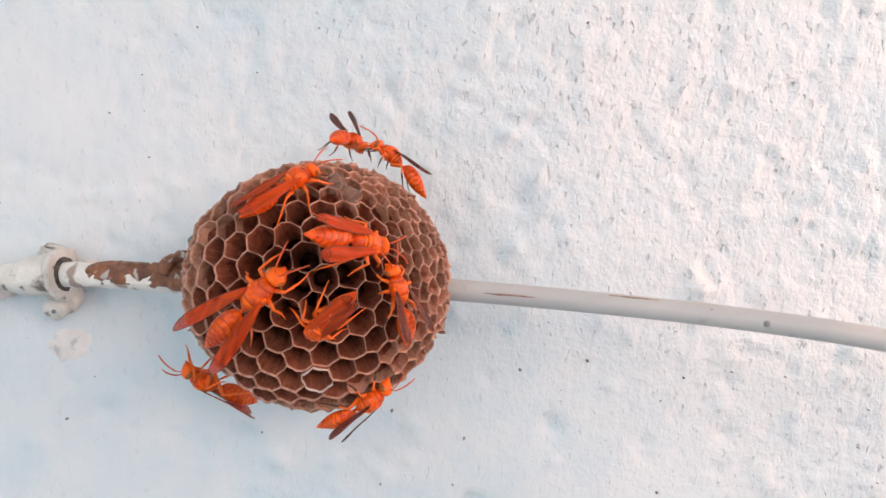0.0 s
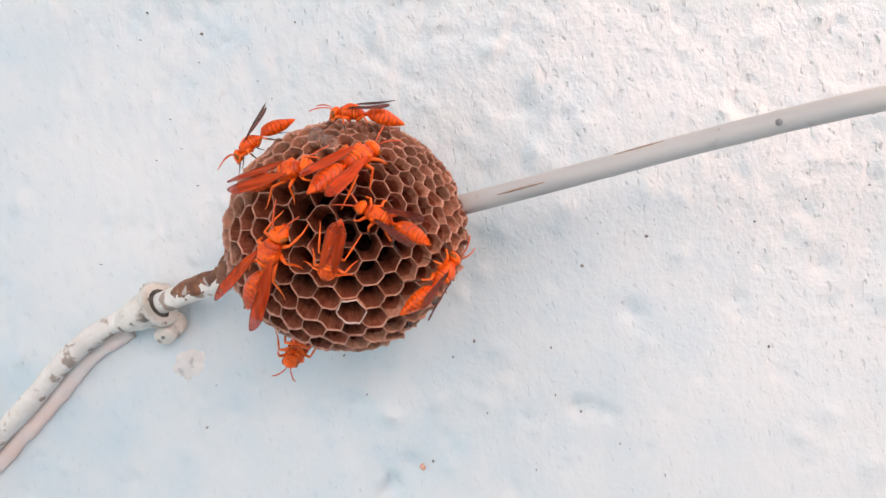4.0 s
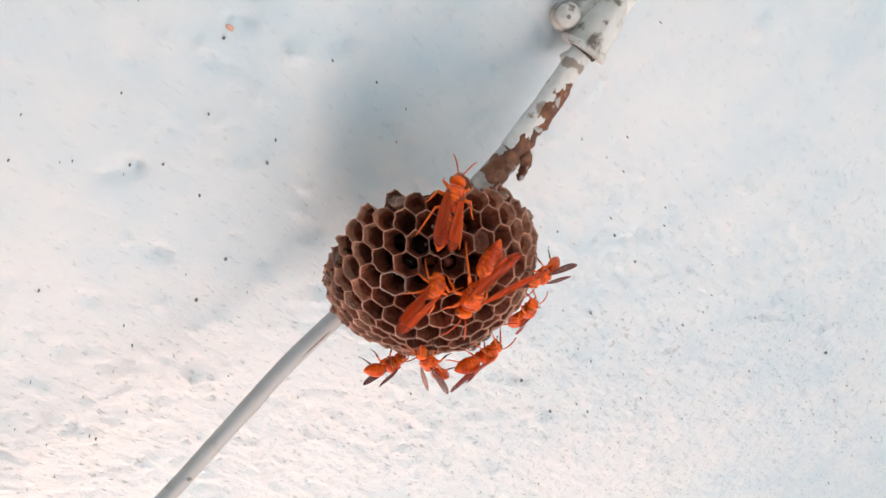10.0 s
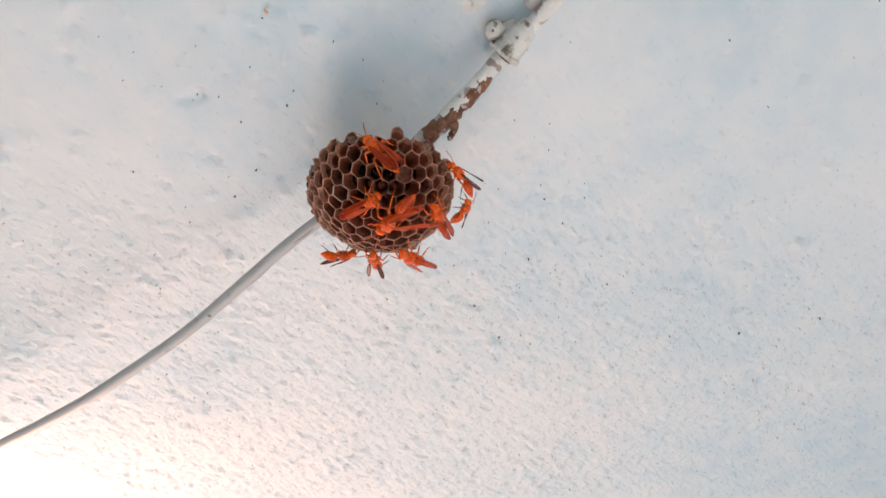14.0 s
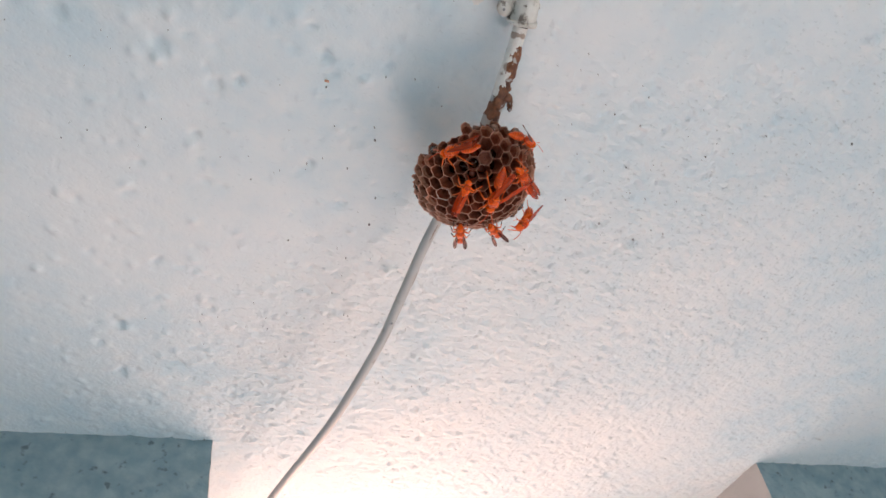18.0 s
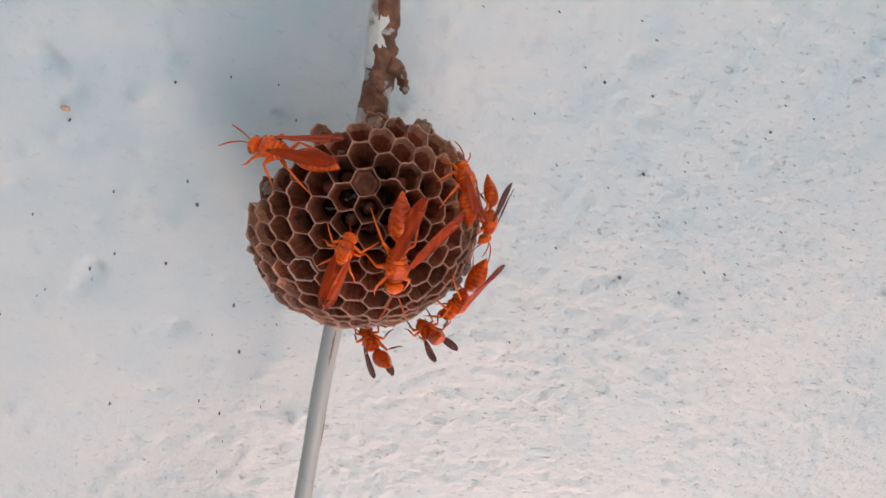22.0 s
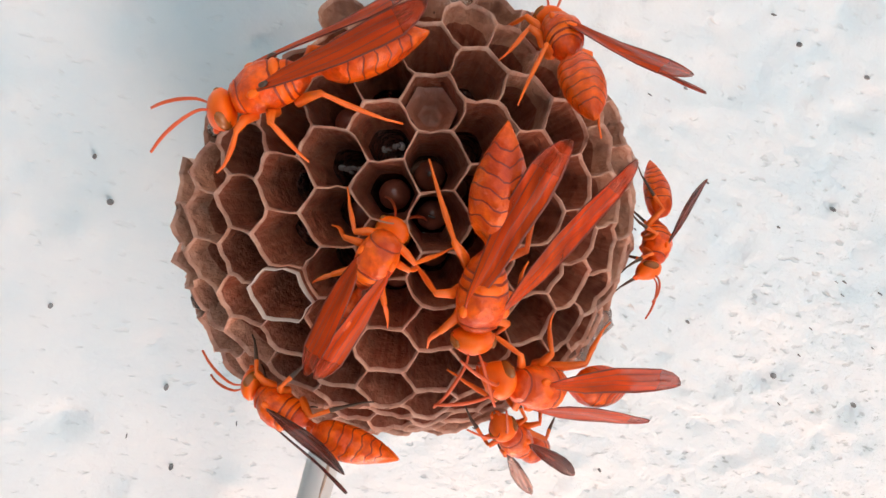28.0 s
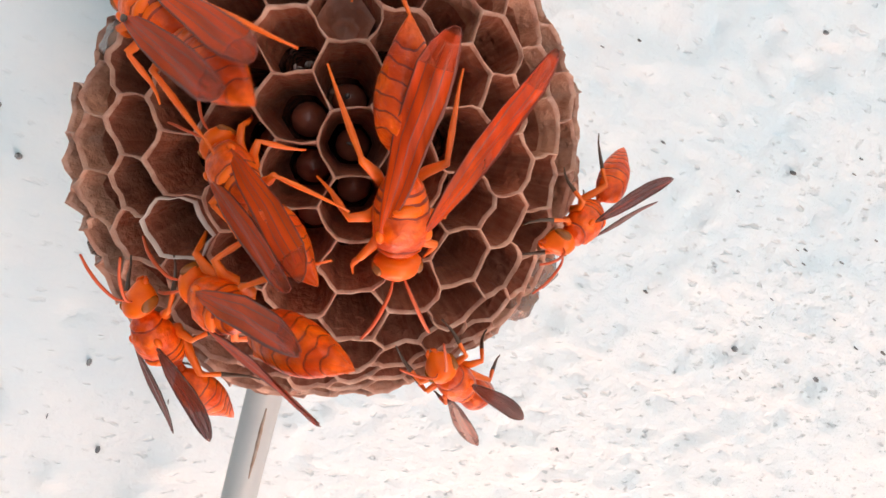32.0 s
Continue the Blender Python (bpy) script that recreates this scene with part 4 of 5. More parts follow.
# dirt, with some specks that paint the shade of small pits
def specks():
    rng = random.Random(7)
    bm = bmesh.new()
    spots = [(-0.0532, -0.0062, 3), (-0.0567, -0.0134, 2), (-0.0632, -0.0418, 2), (-0.0501, -0.0461, 2), (-0.0379, -0.0465, 1), (-0.0314, -0.0374, 2), (-0.0868, -0.0262, 2), (-0.0794, 0.0202, 3),
             (-0.0733, 0.0139, 2), (-0.0592, 0.0155, 2), (-0.0375, 0.029, 3), (-0.0328, 0.0483, 3), (-0.0751, -0.0069, 2), (-0.0702, 0.075, 2), (-0.0348, 0.0777, 2), (0.0711, -0.0664, 3),
             (0.0814, -0.0407, 3), (0.0535, -0.0672, 3), (0.0928, 0.0004, 3), (0.0627, -0.0083, 2), (-0.1021, 0.0401, 2), (0.0618, 0.0345, 2), (0.1194, -0.0638, 3), (0.1949, -0.1031, 2),
             (0.2087, -0.1425, 2), (0.029, -0.1673, 2), (0.0671, -0.1682, 2), (-0.2366, 0.0619, 3), (-0.0644, -0.0948, 3), (-0.118, -0.072, 2),
             (-0.2280, 0.3143, 3), (-0.2169, 0.3094, 2), (-0.2097, 0.3040, 2), (-0.1511, 0.3056, 2), (-0.0593, 0.2910, 3), (-0.0870, 0.2989, 2), (-0.0655, 0.2941, 2), (0.1211, 0.0039, 3), (0.1359, -0.0069, 2), (0.1944, -0.1037, 3), (0.2081, -0.1425, 2), (0.2808, 0.0532, 2), (0.2626, -0.1118, 2)]
    spots = [(x, y, 0.00019 * size) for x, y, size in spots]
    # the rest lies in loose clusters
    homes = [(rng.uniform(-0.30, 0.36), rng.uniform(-0.24, 0.24)) for q in range(46)]
    for q in range(300):
        x, y = rng.choice(homes)
        spots.append((x + rng.gauss(0, 0.030), y + rng.gauss(0, 0.018), rng.choice((0.00016, 0.0002, 0.00025, 0.0003))))
    for x, y, r in spots:
        r *= 0.75
        m = Matrix.Translation((x, y, SLAB - 0.0006)) @ pose(0, 0, 0, 0, 0, rng.uniform(0, 360)) @ Matrix.Diagonal((r * rng.uniform(0.7, 1.6), r, 0.0009, 1))
        bmesh.ops.create_icosphere(bm, subdivisions=2, radius=1, matrix=m)
    tagged(part("dirt_specks", bm, SPECK), "dark fly specks and dirt on the ceiling, some painting the shade of small pits", "dirt", kind="stuff")
    bm = bmesh.new()
    bmesh.ops.create_icosphere(bm, subdivisions=2, radius=1, matrix=Matrix.Translation((-0.0878, -0.0296, SLAB - 0.0012)) @ Matrix.Diagonal((0.0011, 0.0008, 0.0007, 1)))
    for v in bm.verts:
        v.co += 0.0004 * noise.noise_vector(v.co * 900)
    tagged(part("brick_chip", bm, CHIP), "tiny reddish chip stuck in the ceiling paint", "debris")

    # a dirty patch of peeled paint beside the cable clip
    bm = bmesh.new()
    rows = []
    for f in (1.0, 0.85, 0.6, 0.3):
        ring = []
        for q in range(40):
            a = 2 * math.pi * q / 40
            size = f * (0.0070 + 0.0024 * noise.noise(Vector((1.1 * math.cos(a), 1.1 * math.sin(a), 4))) + 0.0009 * noise.noise(Vector((5 * math.cos(a), 5 * math.sin(a), 8))))
            p = Vector((-0.0440 + size * 0.85 * math.cos(a), -0.0965 + size * 1.15 * math.sin(a), SLAB + 0.0012 - 0.0016 * (1 - f ** 3)))
            ring.append(bm.verts.new(p + Vector((0, 0, 0.0006 * noise.noise(p * 420)))))
        rows.append(ring)
    for a, b in zip(rows, rows[1:]):
        for q in range(40):
            bm.faces.new((a[q], a[(q + 1) % 40], b[(q + 1) % 40], b[q]))
    bm.faces.new(rows[-1])
    tagged(part("peeled_patch", bm, PEELED), "beige dirty patch of peeled paint on the ceiling", "stain", kind="structure")


def jamb_crack():
    """A rusty crack where the far jamb meets the slab."""
    bm = bmesh.new()
    line = smooth_line([(0.4359, 0.262, 2.5994), (0.4346, 0.2346, 2.5988), (0.4325, 0.2150, 2.5982), (0.4538, 0.2100, 2.5984), (0.4772, 0.2060, 2.5990), (0.500, 0.2020, 2.5994)], 8)
    n = len(line)
    tube(bm, line, [0.0007 + 0.0016 * max(0.0, 1 - abs(k / n - 0.5) * 3) + 0.0006 * abs(noise.noise(p * 300)) for k, p in enumerate(line)], 8)
    for v in bm.verts:
        v.co += 0.0010 * noise.noise_vector(v.co * 260)
    tagged(part("rust_stain", bm, RUST), "rusty crack along the plaster edge of the opening", "crack", kind="structure")


slab()
walls()
jamb_crack()
cable_run()
bracket()
nest()
specks()
def spots(body):
    """Two dark patches on the back of one wasp."""
    for x, y, z, r in ((0.0016, -0.0010, 0.00195, 0.00055), (-0.0017, 0.0002, 0.00195, 0.0005)):
        bm = bmesh.new()
        bmesh.ops.create_icosphere(bm, subdivisions=2, radius=1, matrix=Matrix.Translation((x, y, z)) @ Matrix.Diagonal((r, r, 0.00014, 1)))
        part("dark_spot", bm, DARKLEG, body, "dark spot on the back")


WASPS = {
    "A": wasp("wasp", 0.0245, "large orange paper wasp with one reddish wing held out", (38, -20), (4, 5), 0.1),
    "B": wasp("wasp", 0.0205, "orange paper wasp with reddish wings near the comb's edge", (-5, 0), (5, 4), 0.15),
    "C": wasp("wasp", 0.0188, "orange paper wasp with dark raised wings at the comb's edge", (3, 6), (16, 20), 0.55, dusky=True),
    "D": wasp("wasp", 0.0190, "orange paper wasp with dusky folded wings on the far rim", (4, 4), (8, 8), 0.5, dusky=True),
    "E": wasp("wasp", 0.0232, "orange paper wasp with reddish wings held apart", (1, 9), (3, 4), 0.25),
    "F": wasp("wasp", 0.0192, "orange paper wasp with smoky wing tips hanging at the rim", (9, 9), (12, 12), 0.7, dusky=True),
    "G": wasp("wasp", 0.0195, "orange paper wasp with its head in a cell", (-4, -4), (2, 1), 0.2),
    "H": wasp("wasp", 0.0235, "orange paper wasp with long reddish wings along its back", (-5, 2), (3, 2), 0.1),
    "I": wasp("wasp", 0.0205, "orange paper wasp with dark wings hanging from the rim", (5, 5), (7, 7), 0.5, dusky=True),
}
spots(WASPS["H"])


# the wasps' ways over the comb: seconds, place, turn
TRACKS = {
    "A": [
        (0, -0.0139, -0.0388, 2.5389, -165, 11, 131), (1, -0.0136, -0.0378, 2.5386, -173, 11, 128), (2, -0.0138, -0.0382, 2.5387, -171, 10, 133), (3.5, -0.0146, -0.0386, 2.5389, -163, 9, 135),
        (5, -0.0154, -0.0389, 2.5390, -156, 8, 137), (6, -0.0147, -0.0400, 2.5393, -166, 12, 130), (7, -0.0126, -0.0400, 2.5393, -178, 14, 128), (8, -0.0148, -0.0413, 2.5397, -167, 14, 129),
        (9, -0.0166, -0.0412, 2.5398, -162, 7, 146), (10, -0.0194, -0.0398, 2.5397, -172, -1, 153), (11, -0.0146, -0.0401, 2.5393, -168, 13, 128), (12, -0.0176, -0.0399, 2.5395, -175, 5, 142),
        (13, -0.0160, -0.0375, 2.5387, -174, 2, 155), (14, -0.0151, -0.0360, 2.5383, -178, -0, 166), (15.5, -0.0148, -0.0365, 2.5384, -172, -1, 173), (17, -0.0146, -0.0371, 2.5385, -165, -2, -180),
        (18, -0.0136, -0.0372, 2.5385, -171, 2, 169), (19, -0.0133, -0.0369, 2.5384, -171, 2, 170), (20, -0.0126, -0.0355, 2.5381, -163, 2, 174), (21, -0.0133, -0.0364, 2.5383, -167, 2, 170),
        (22, -0.0140, -0.0362, 2.5383, -164, 0, 172), (23, -0.0144, -0.0364, 2.5383, -169, -0, 171), (24, -0.0146, -0.0356, 2.5382, -176, -1, 172), (25, -0.0146, -0.0353, 2.5382, 179, 0, 167),
        (26, -0.0152, -0.0353, 2.5382, -177, -1, 169), (27.5, -0.0151, -0.0354, 2.5382, -176, -1, 168), (29, -0.0149, -0.0354, 2.5382, -176, -0, 167), (30, -0.0149, -0.0357, 2.5383, -175, -1, 169),
        (31, -0.0159, -0.0369, 2.5386, -176, -1, 164), (32, -0.0151, -0.0358, 2.5383, 176, 0, 162),
    ],
    "B": [
        (0, 0.0094, -0.0350, 2.5483, 150, 33, 121), (1, 0.0051, -0.0341, 2.5443, 141, 27, 127), (2, 0.0050, -0.0313, 2.5436, 133, 21, 123), (3.5, 0.0032, -0.0309, 2.5421, 174, 35, 163),
        (5, 0.0014, -0.0304, 2.5408, -145, 21, -158), (5.5, 0.0047, -0.0204, 2.5444, 174, 26, 170), (6, 0.0062, -0.0113, 2.5510, 137, 11, 143), (7, 0.0096, -0.0320, 2.5477, 152, 14, 99),
        (8, 0.0050, -0.0413, 2.5466, 144, 8, 65), (9, 0.0027, -0.0427, 2.5457, 150, -5, 67), (9.5, 0.0085, -0.0417, 2.5501, 162, -43, 17), (10, 0.0133, -0.0402, 2.5555, -140, -47, -70),
        (10.5, 0.0088, -0.0439, 2.5517, 159, -43, 11), (11, 0.0034, -0.0469, 2.5487, 141, -5, 54), (12, 0.0045, -0.0453, 2.5485, 144, -6, 53), (12.5, 0.0030, -0.0463, 2.5480, 155, -34, 7),
        (13, 0.0013, -0.0472, 2.5475, -169, -41, -58), (14, -0.0012, -0.0484, 2.5470, -157, -38, -79), (15.5, -0.0021, -0.0492, 2.5471, -173, -40, -58), (17, -0.0031, -0.0500, 2.5472, 171, -38, -38),
        (18, -0.0026, -0.0479, 2.5460, -171, -38, -56), (19, -0.0001, -0.0482, 2.5474, -170, -41, -50), (20, -0.0012, -0.0476, 2.5464, -157, -39, -63), (21, -0.0018, -0.0485, 2.5468, -170, -40, -53),
        (21.5, -0.0007, -0.0507, 2.5487, 137, -34, -1), (22, 0.0002, -0.0528, 2.5507, 106, -3, 27), (23, -0.0054, -0.0542, 2.5488, 106, -0, 17), (24, 0.0002, -0.0532, 2.5519, 127, 3, 31),
        (25, -0.0025, -0.0549, 2.5521, 128, 2, 24), (26, -0.0046, -0.0550, 2.5512, 123, 2, 20), (27.5, -0.0094, -0.0574, 2.5518, 111, -2, 5), (29, -0.0143, -0.0592, 2.5528, 101, -10, -9),
        (29.5, -0.0151, -0.0592, 2.5530, 134, -54, -37), (30, -0.0158, -0.0592, 2.5532, -133, -52, -125), (30.5, -0.0192, -0.0590, 2.5533, 149, -56, -63),
        (31, -0.0226, -0.0585, 2.5535, 105, -26, -37), (32, -0.0213, -0.0561, 2.5506, 116, -27, -42),
    ],
    "C": [
        (0, 0.0200, -0.0249, 2.5733, 83, 21, 86), (0.5, 0.0212, -0.0276, 2.5727, 56, 63, 48), (1, 0.0221, -0.0303, 2.5721, -38, 54, -56), (1.5, 0.0208, -0.0321, 2.5705, -74, 12, -85),
        (2, 0.0194, -0.0338, 2.5689, -92, -35, -88), (3.5, 0.0158, -0.0425, 2.5632, -142, -64, -56), (5, 0.0091, -0.0498, 2.5585, 135, -53, 12), (6, 0.0089, -0.0362, 2.5486, -180, -42, -22),
        (7, 0.0129, -0.0518, 2.5642, -120, -64, -96), (8, 0.0041, -0.0535, 2.5566, -145, -56, -80), (9, 0.0069, -0.0560, 2.5625, -130, -70, -95), (9.5, 0.0047, -0.0543, 2.5572, -129, -38, -114),
        (10, 0.0019, -0.0519, 2.5524, -138, -7, -129), (10.5, 0.0051, -0.0541, 2.5558, -150, 41, -169), (11, 0.0080, -0.0557, 2.5596, 137, 52, 99), (11.5, 0.0076, -0.0565, 2.5607, -143, 51, 174),
        (12, 0.0072, -0.0572, 2.5617, -110, 13, -157), (12.33, 0.0039, -0.0586, 2.5615, -122, -41, -132), (12.67, 0.0005, -0.0598, 2.5613, 148, -61, -34),
        (13, -0.0031, -0.0606, 2.5613, 111, -13, 13), (13.5, -0.0040, -0.0608, 2.5607, 110, -48, -4), (14, -0.0050, -0.0609, 2.5601, 160, -79, -68), (15.5, -0.0091, -0.0622, 2.5603, 100, -54, -8),
        (17, -0.0132, -0.0630, 2.5606, 91, -24, 2), (17.5, -0.0089, -0.0616, 2.5592, 91, 25, 13), (18, -0.0047, -0.0595, 2.5580, 117, 72, 45), (19, 0.0056, -0.0537, 2.5588, 143, 70, 95),
        (20, 0.0096, -0.0485, 2.5578, 168, 65, 142), (20.5, 0.0101, -0.0469, 2.5569, -128, 45, -147), (21, 0.0106, -0.0453, 2.5560, -114, 7, -125), (22, 0.0114, -0.0412, 2.5539, -124, 25, -136),
        (23, 0.0117, -0.0404, 2.5538, -124, 12, -128), (24, 0.0079, -0.0414, 2.5499, -125, 15, -111), (25, 0.0058, -0.0413, 2.5478, -133, 15, -124), (26, 0.0049, -0.0414, 2.5472, -135, 13, -124),
        (27.5, 0.0118, -0.0395, 2.5536, -125, 26, -125), (29, 0.0166, -0.0366, 2.5617, -114, 38, -123), (29.5, 0.0133, -0.0366, 2.5545, -161, 51, -172), (30, 0.0086, -0.0362, 2.5484, 155, 34, 142),
        (30.5, 0.0072, -0.0368, 2.5473, -163, 41, -157), (31, 0.0058, -0.0374, 2.5463, -135, 18, -107), (32, 0.0082, -0.0362, 2.5480, -141, 23, -114),
    ],
    "D": [
        (0, 0.0176, -0.0151, 2.5718, 117, -79, 98), (0.5, 0.0162, -0.0155, 2.5642, -118, -71, -43), (1, 0.0132, -0.0166, 2.5571, -115, -44, -62), (2, 0.0156, -0.0154, 2.5654, -97, -35, -65),
        (3.5, 0.0147, -0.0172, 2.5599, -141, -68, -22), (5, 0.0129, -0.0194, 2.5548, 134, -53, 63), (5.5, 0.0143, -0.0299, 2.5544, 165, -63, 9), (6, 0.0130, -0.0402, 2.5558, -161, -55, -48),
        (6.3, 0.0211, -0.0327, 2.5707, -116, -79, -73), (6.6, 0.0196, -0.0241, 2.5865, 3, -69, -171), (9.4, 0.0196, -0.0241, 2.5865, 3, -69, -171), (12.2, 0.0196, -0.0241, 2.5865, 3, -69, -171),
        (12.6, 0.0214, -0.0362, 2.5717, -89, -76, -106), (13, 0.0129, -0.0462, 2.5576, -144, -59, -78), (14, 0.0133, -0.0507, 2.5640, -110, -73, -101), (15.6, 0.0196, -0.0241, 2.5865, 3, -69, -171),
        (23.8, 0.0196, -0.0241, 2.5865, 3, -69, -171), (32, 0.0196, -0.0241, 2.5865, 3, -69, -171),
    ],
    "E": [
        (0, -0.0010, -0.0186, 2.5410, 131, 17, 170), (1, 0.0006, -0.0192, 2.5424, 135, 13, 150), (2, 0.0006, -0.0174, 2.5430, 136, 12, 151), (3.5, 0.0019, -0.0161, 2.5443, 133, 8, 143),
        (5, 0.0032, -0.0149, 2.5456, 131, 3, 135), (5.33, 0.0071, -0.0152, 2.5483, 133, -34, 100), (5.67, 0.0106, -0.0158, 2.5514, 177, -58, 34), (6, 0.0137, -0.0166, 2.5548, -136, -37, -36),
        (7, 0.0155, -0.0170, 2.5521, -169, -55, 13), (7.5, 0.0143, -0.0236, 2.5504, 150, -35, 54), (8, 0.0121, -0.0305, 2.5496, 133, -4, 70), (8.5, 0.0078, -0.0309, 2.5454, 150, -24, 40),
        (9, 0.0029, -0.0313, 2.5420, 179, -30, 0), (9.5, 0.0063, -0.0283, 2.5442, 156, -29, 42), (10, 0.0094, -0.0254, 2.5469, 140, -15, 78), (11, 0.0107, -0.0293, 2.5478, 141, -17, 67),
        (11.5, 0.0116, -0.0293, 2.5479, 170, -45, 15), (12, 0.0124, -0.0292, 2.5480, -142, -36, -53), (13, 0.0115, -0.0276, 2.5488, -145, -23, -54), (14, 0.0095, -0.0258, 2.5469, -145, 1, -78),
        (15.5, 0.0116, -0.0244, 2.5478, -129, -6, -85), (17, 0.0137, -0.0230, 2.5487, -113, -10, -93), (18, 0.0133, -0.0228, 2.5476, -122, -1, -91), (19, 0.0135, -0.0224, 2.5476, -124, -1, -85),
        (20, 0.0145, -0.0207, 2.5496, -120, 12, -84), (21, 0.0143, -0.0212, 2.5485, -118, -1, -86), (21.5, 0.0117, -0.0207, 2.5483, -140, 37, -119), (22, 0.0091, -0.0202, 2.5481, 163, 46, 175),
        (22.5, 0.0039, -0.0229, 2.5433, -163, 32, -125), (23, -0.0021, -0.0260, 2.5399, -155, 4, -86), (24, -0.0029, -0.0254, 2.5397, -153, 1, -75), (25, -0.0030, -0.0235, 2.5399, -156, 6, -80),
        (26, -0.0022, -0.0259, 2.5399, -154, -2, -68), (27.5, -0.0033, -0.0253, 2.5395, -162, 4, -80), (29, -0.0043, -0.0246, 2.5393, -171, 8, -93), (30, -0.0101, -0.0221, 2.5387, -163, 9, -74),
        (31, -0.0169, -0.0184, 2.5397, -163, 18, -64), (31.5, -0.0219, -0.0205, 2.5393, 157, 17, -93), (32, -0.0267, -0.0227, 2.5397, 123, -0, -115),
    ],
    "F": [
        (0, -0.0105, -0.0107, 2.5440, -172, -31, 64), (1, -0.0107, -0.0103, 2.5442, -178, -31, 62), (2, -0.0102, -0.0089, 2.5448, 170, -35, 79), (3.5, -0.0112, -0.0117, 2.5431, -176, -25, 48),
        (5, -0.0122, -0.0147, 2.5417, -169, -11, 22), (6, -0.0073, -0.0128, 2.5433, -158, -15, 7), (7, -0.0073, -0.0163, 2.5416, -170, -7, -8), (8, -0.0031, -0.0193, 2.5417, -172, -22, 22),
        (8.33, -0.0008, -0.0159, 2.5437, 158, -37, 69), (8.67, 0.0013, -0.0126, 2.5461, 124, -28, 118), (9, 0.0032, -0.0097, 2.5490, 109, -1, 153), (9.33, 0.0003, -0.0113, 2.5463, 118, 27, -175),
        (9.67, -0.0029, -0.0132, 2.5441, 149, 44, -126), (10, -0.0061, -0.0153, 2.5423, -174, 34, -72), (10.33, -0.0024, -0.0129, 2.5447, 154, 43, -125),
        (10.67, 0.0011, -0.0108, 2.5477, 126, 29, -174), (11, 0.0042, -0.0092, 2.5512, 118, 3, 152), (11.33, 0.0032, -0.0098, 2.5498, 130, 35, -174), (11.67, 0.0020, -0.0106, 2.5484, 171, 49, -117),
        (12, 0.0008, -0.0114, 2.5471, -153, 30, -63), (13, 0.0028, -0.0107, 2.5487, -145, 23, -54), (14, 0.0018, -0.0137, 2.5462, -153, 9, -51), (15.5, 0.0004, -0.0151, 2.5447, -155, 5, -46),
        (17, -0.0011, -0.0166, 2.5434, -158, 1, -41), (18, 0.0007, -0.0152, 2.5447, -158, 2, -52), (18.33, 0.0020, -0.0137, 2.5461, -176, 36, -97), (18.67, 0.0032, -0.0122, 2.5476, 135, 40, -167),
        (19, 0.0044, -0.0108, 2.5492, 111, 9, 144), (19.33, 0.0041, -0.0122, 2.5480, 135, 39, -164), (19.67, 0.0038, -0.0136, 2.5469, -179, 34, -94), (20, 0.0035, -0.0151, 2.5459, -163, -0, -48),
        (21, 0.0031, -0.0142, 2.5459, -164, -1, -44), (21.33, 0.0036, -0.0125, 2.5467, -177, 33, -89), (21.67, 0.0040, -0.0109, 2.5476, 139, 41, -157), (22, 0.0043, -0.0093, 2.5486, 113, 13, 150),
        (22.33, 0.0037, -0.0108, 2.5475, 140, 41, -157), (22.67, 0.0030, -0.0123, 2.5464, -176, 33, -88), (23, 0.0022, -0.0139, 2.5454, -163, -1, -43), (24, 0.0027, -0.0140, 2.5461, -156, -1, -45),
        (25, 0.0015, -0.0118, 2.5465, -157, 10, -52), (26, 0.0002, -0.0133, 2.5452, -159, 9, -52), (27.5, 0.0010, -0.0127, 2.5458, -157, 8, -51), (29, 0.0017, -0.0120, 2.5463, -156, 8, -51),
        (30, -0.0005, -0.0165, 2.5436, -159, 2, -49), (31, 0.0012, -0.0150, 2.5448, -160, 1, -47), (32, 0.0001, -0.0157, 2.5443, -154, 4, -52),
    ],
    "G": [
        (0, -0.0190, -0.0262, 2.5393, 148, 9, -58), (1, -0.0197, -0.0264, 2.5394, 152, 9, -59), (2, -0.0193, -0.0256, 2.5394, 149, 10, -61), (3.5, -0.0199, -0.0260, 2.5394, 151, 10, -60),
        (5, -0.0205, -0.0263, 2.5395, 152, 10, -60), (6, -0.0193, -0.0315, 2.5393, -172, 8, -19), (7, -0.0165, -0.0301, 2.5388, 172, 5, -8), (8, -0.0255, -0.0343, 2.5406, 147, 17, -17),
        (9, -0.0263, -0.0350, 2.5416, 165, 20, -12), (10, -0.0267, -0.0335, 2.5415, 173, 21, -11), (11, -0.0259, -0.0339, 2.5413, -179, 20, -7), (12, -0.0261, -0.0336, 2.5413, 178, 21, -7),
        (13, -0.0251, -0.0337, 2.5409, 180, 19, -7), (14, -0.0250, -0.0348, 2.5411, -176, 20, 5), (15.5, -0.0257, -0.0353, 2.5414, 179, 22, 4), (17, -0.0263, -0.0357, 2.5417, 173, 23, 2),
        (18, -0.0263, -0.0344, 2.5415, 178, 21, -7), (19, -0.0259, -0.0345, 2.5413, -177, 20, -9), (20, -0.0251, -0.0345, 2.5411, -175, 20, 2), (21, -0.0250, -0.0346, 2.5410, 179, 20, 1),
        (22, -0.0253, -0.0350, 2.5412, 180, 21, 4), (23, -0.0253, -0.0362, 2.5414, 171, 21, 1), (24, -0.0243, -0.0353, 2.5409, 176, 20, 8), (25, -0.0243, -0.0338, 2.5407, -171, 19, 10),
        (26, -0.0252, -0.0339, 2.5410, -172, 21, 9), (27.5, -0.0252, -0.0342, 2.5411, -173, 21, 9), (29, -0.0251, -0.0345, 2.5411, -174, 21, 9), (30, -0.0253, -0.0345, 2.5412, -175, 21, 8),
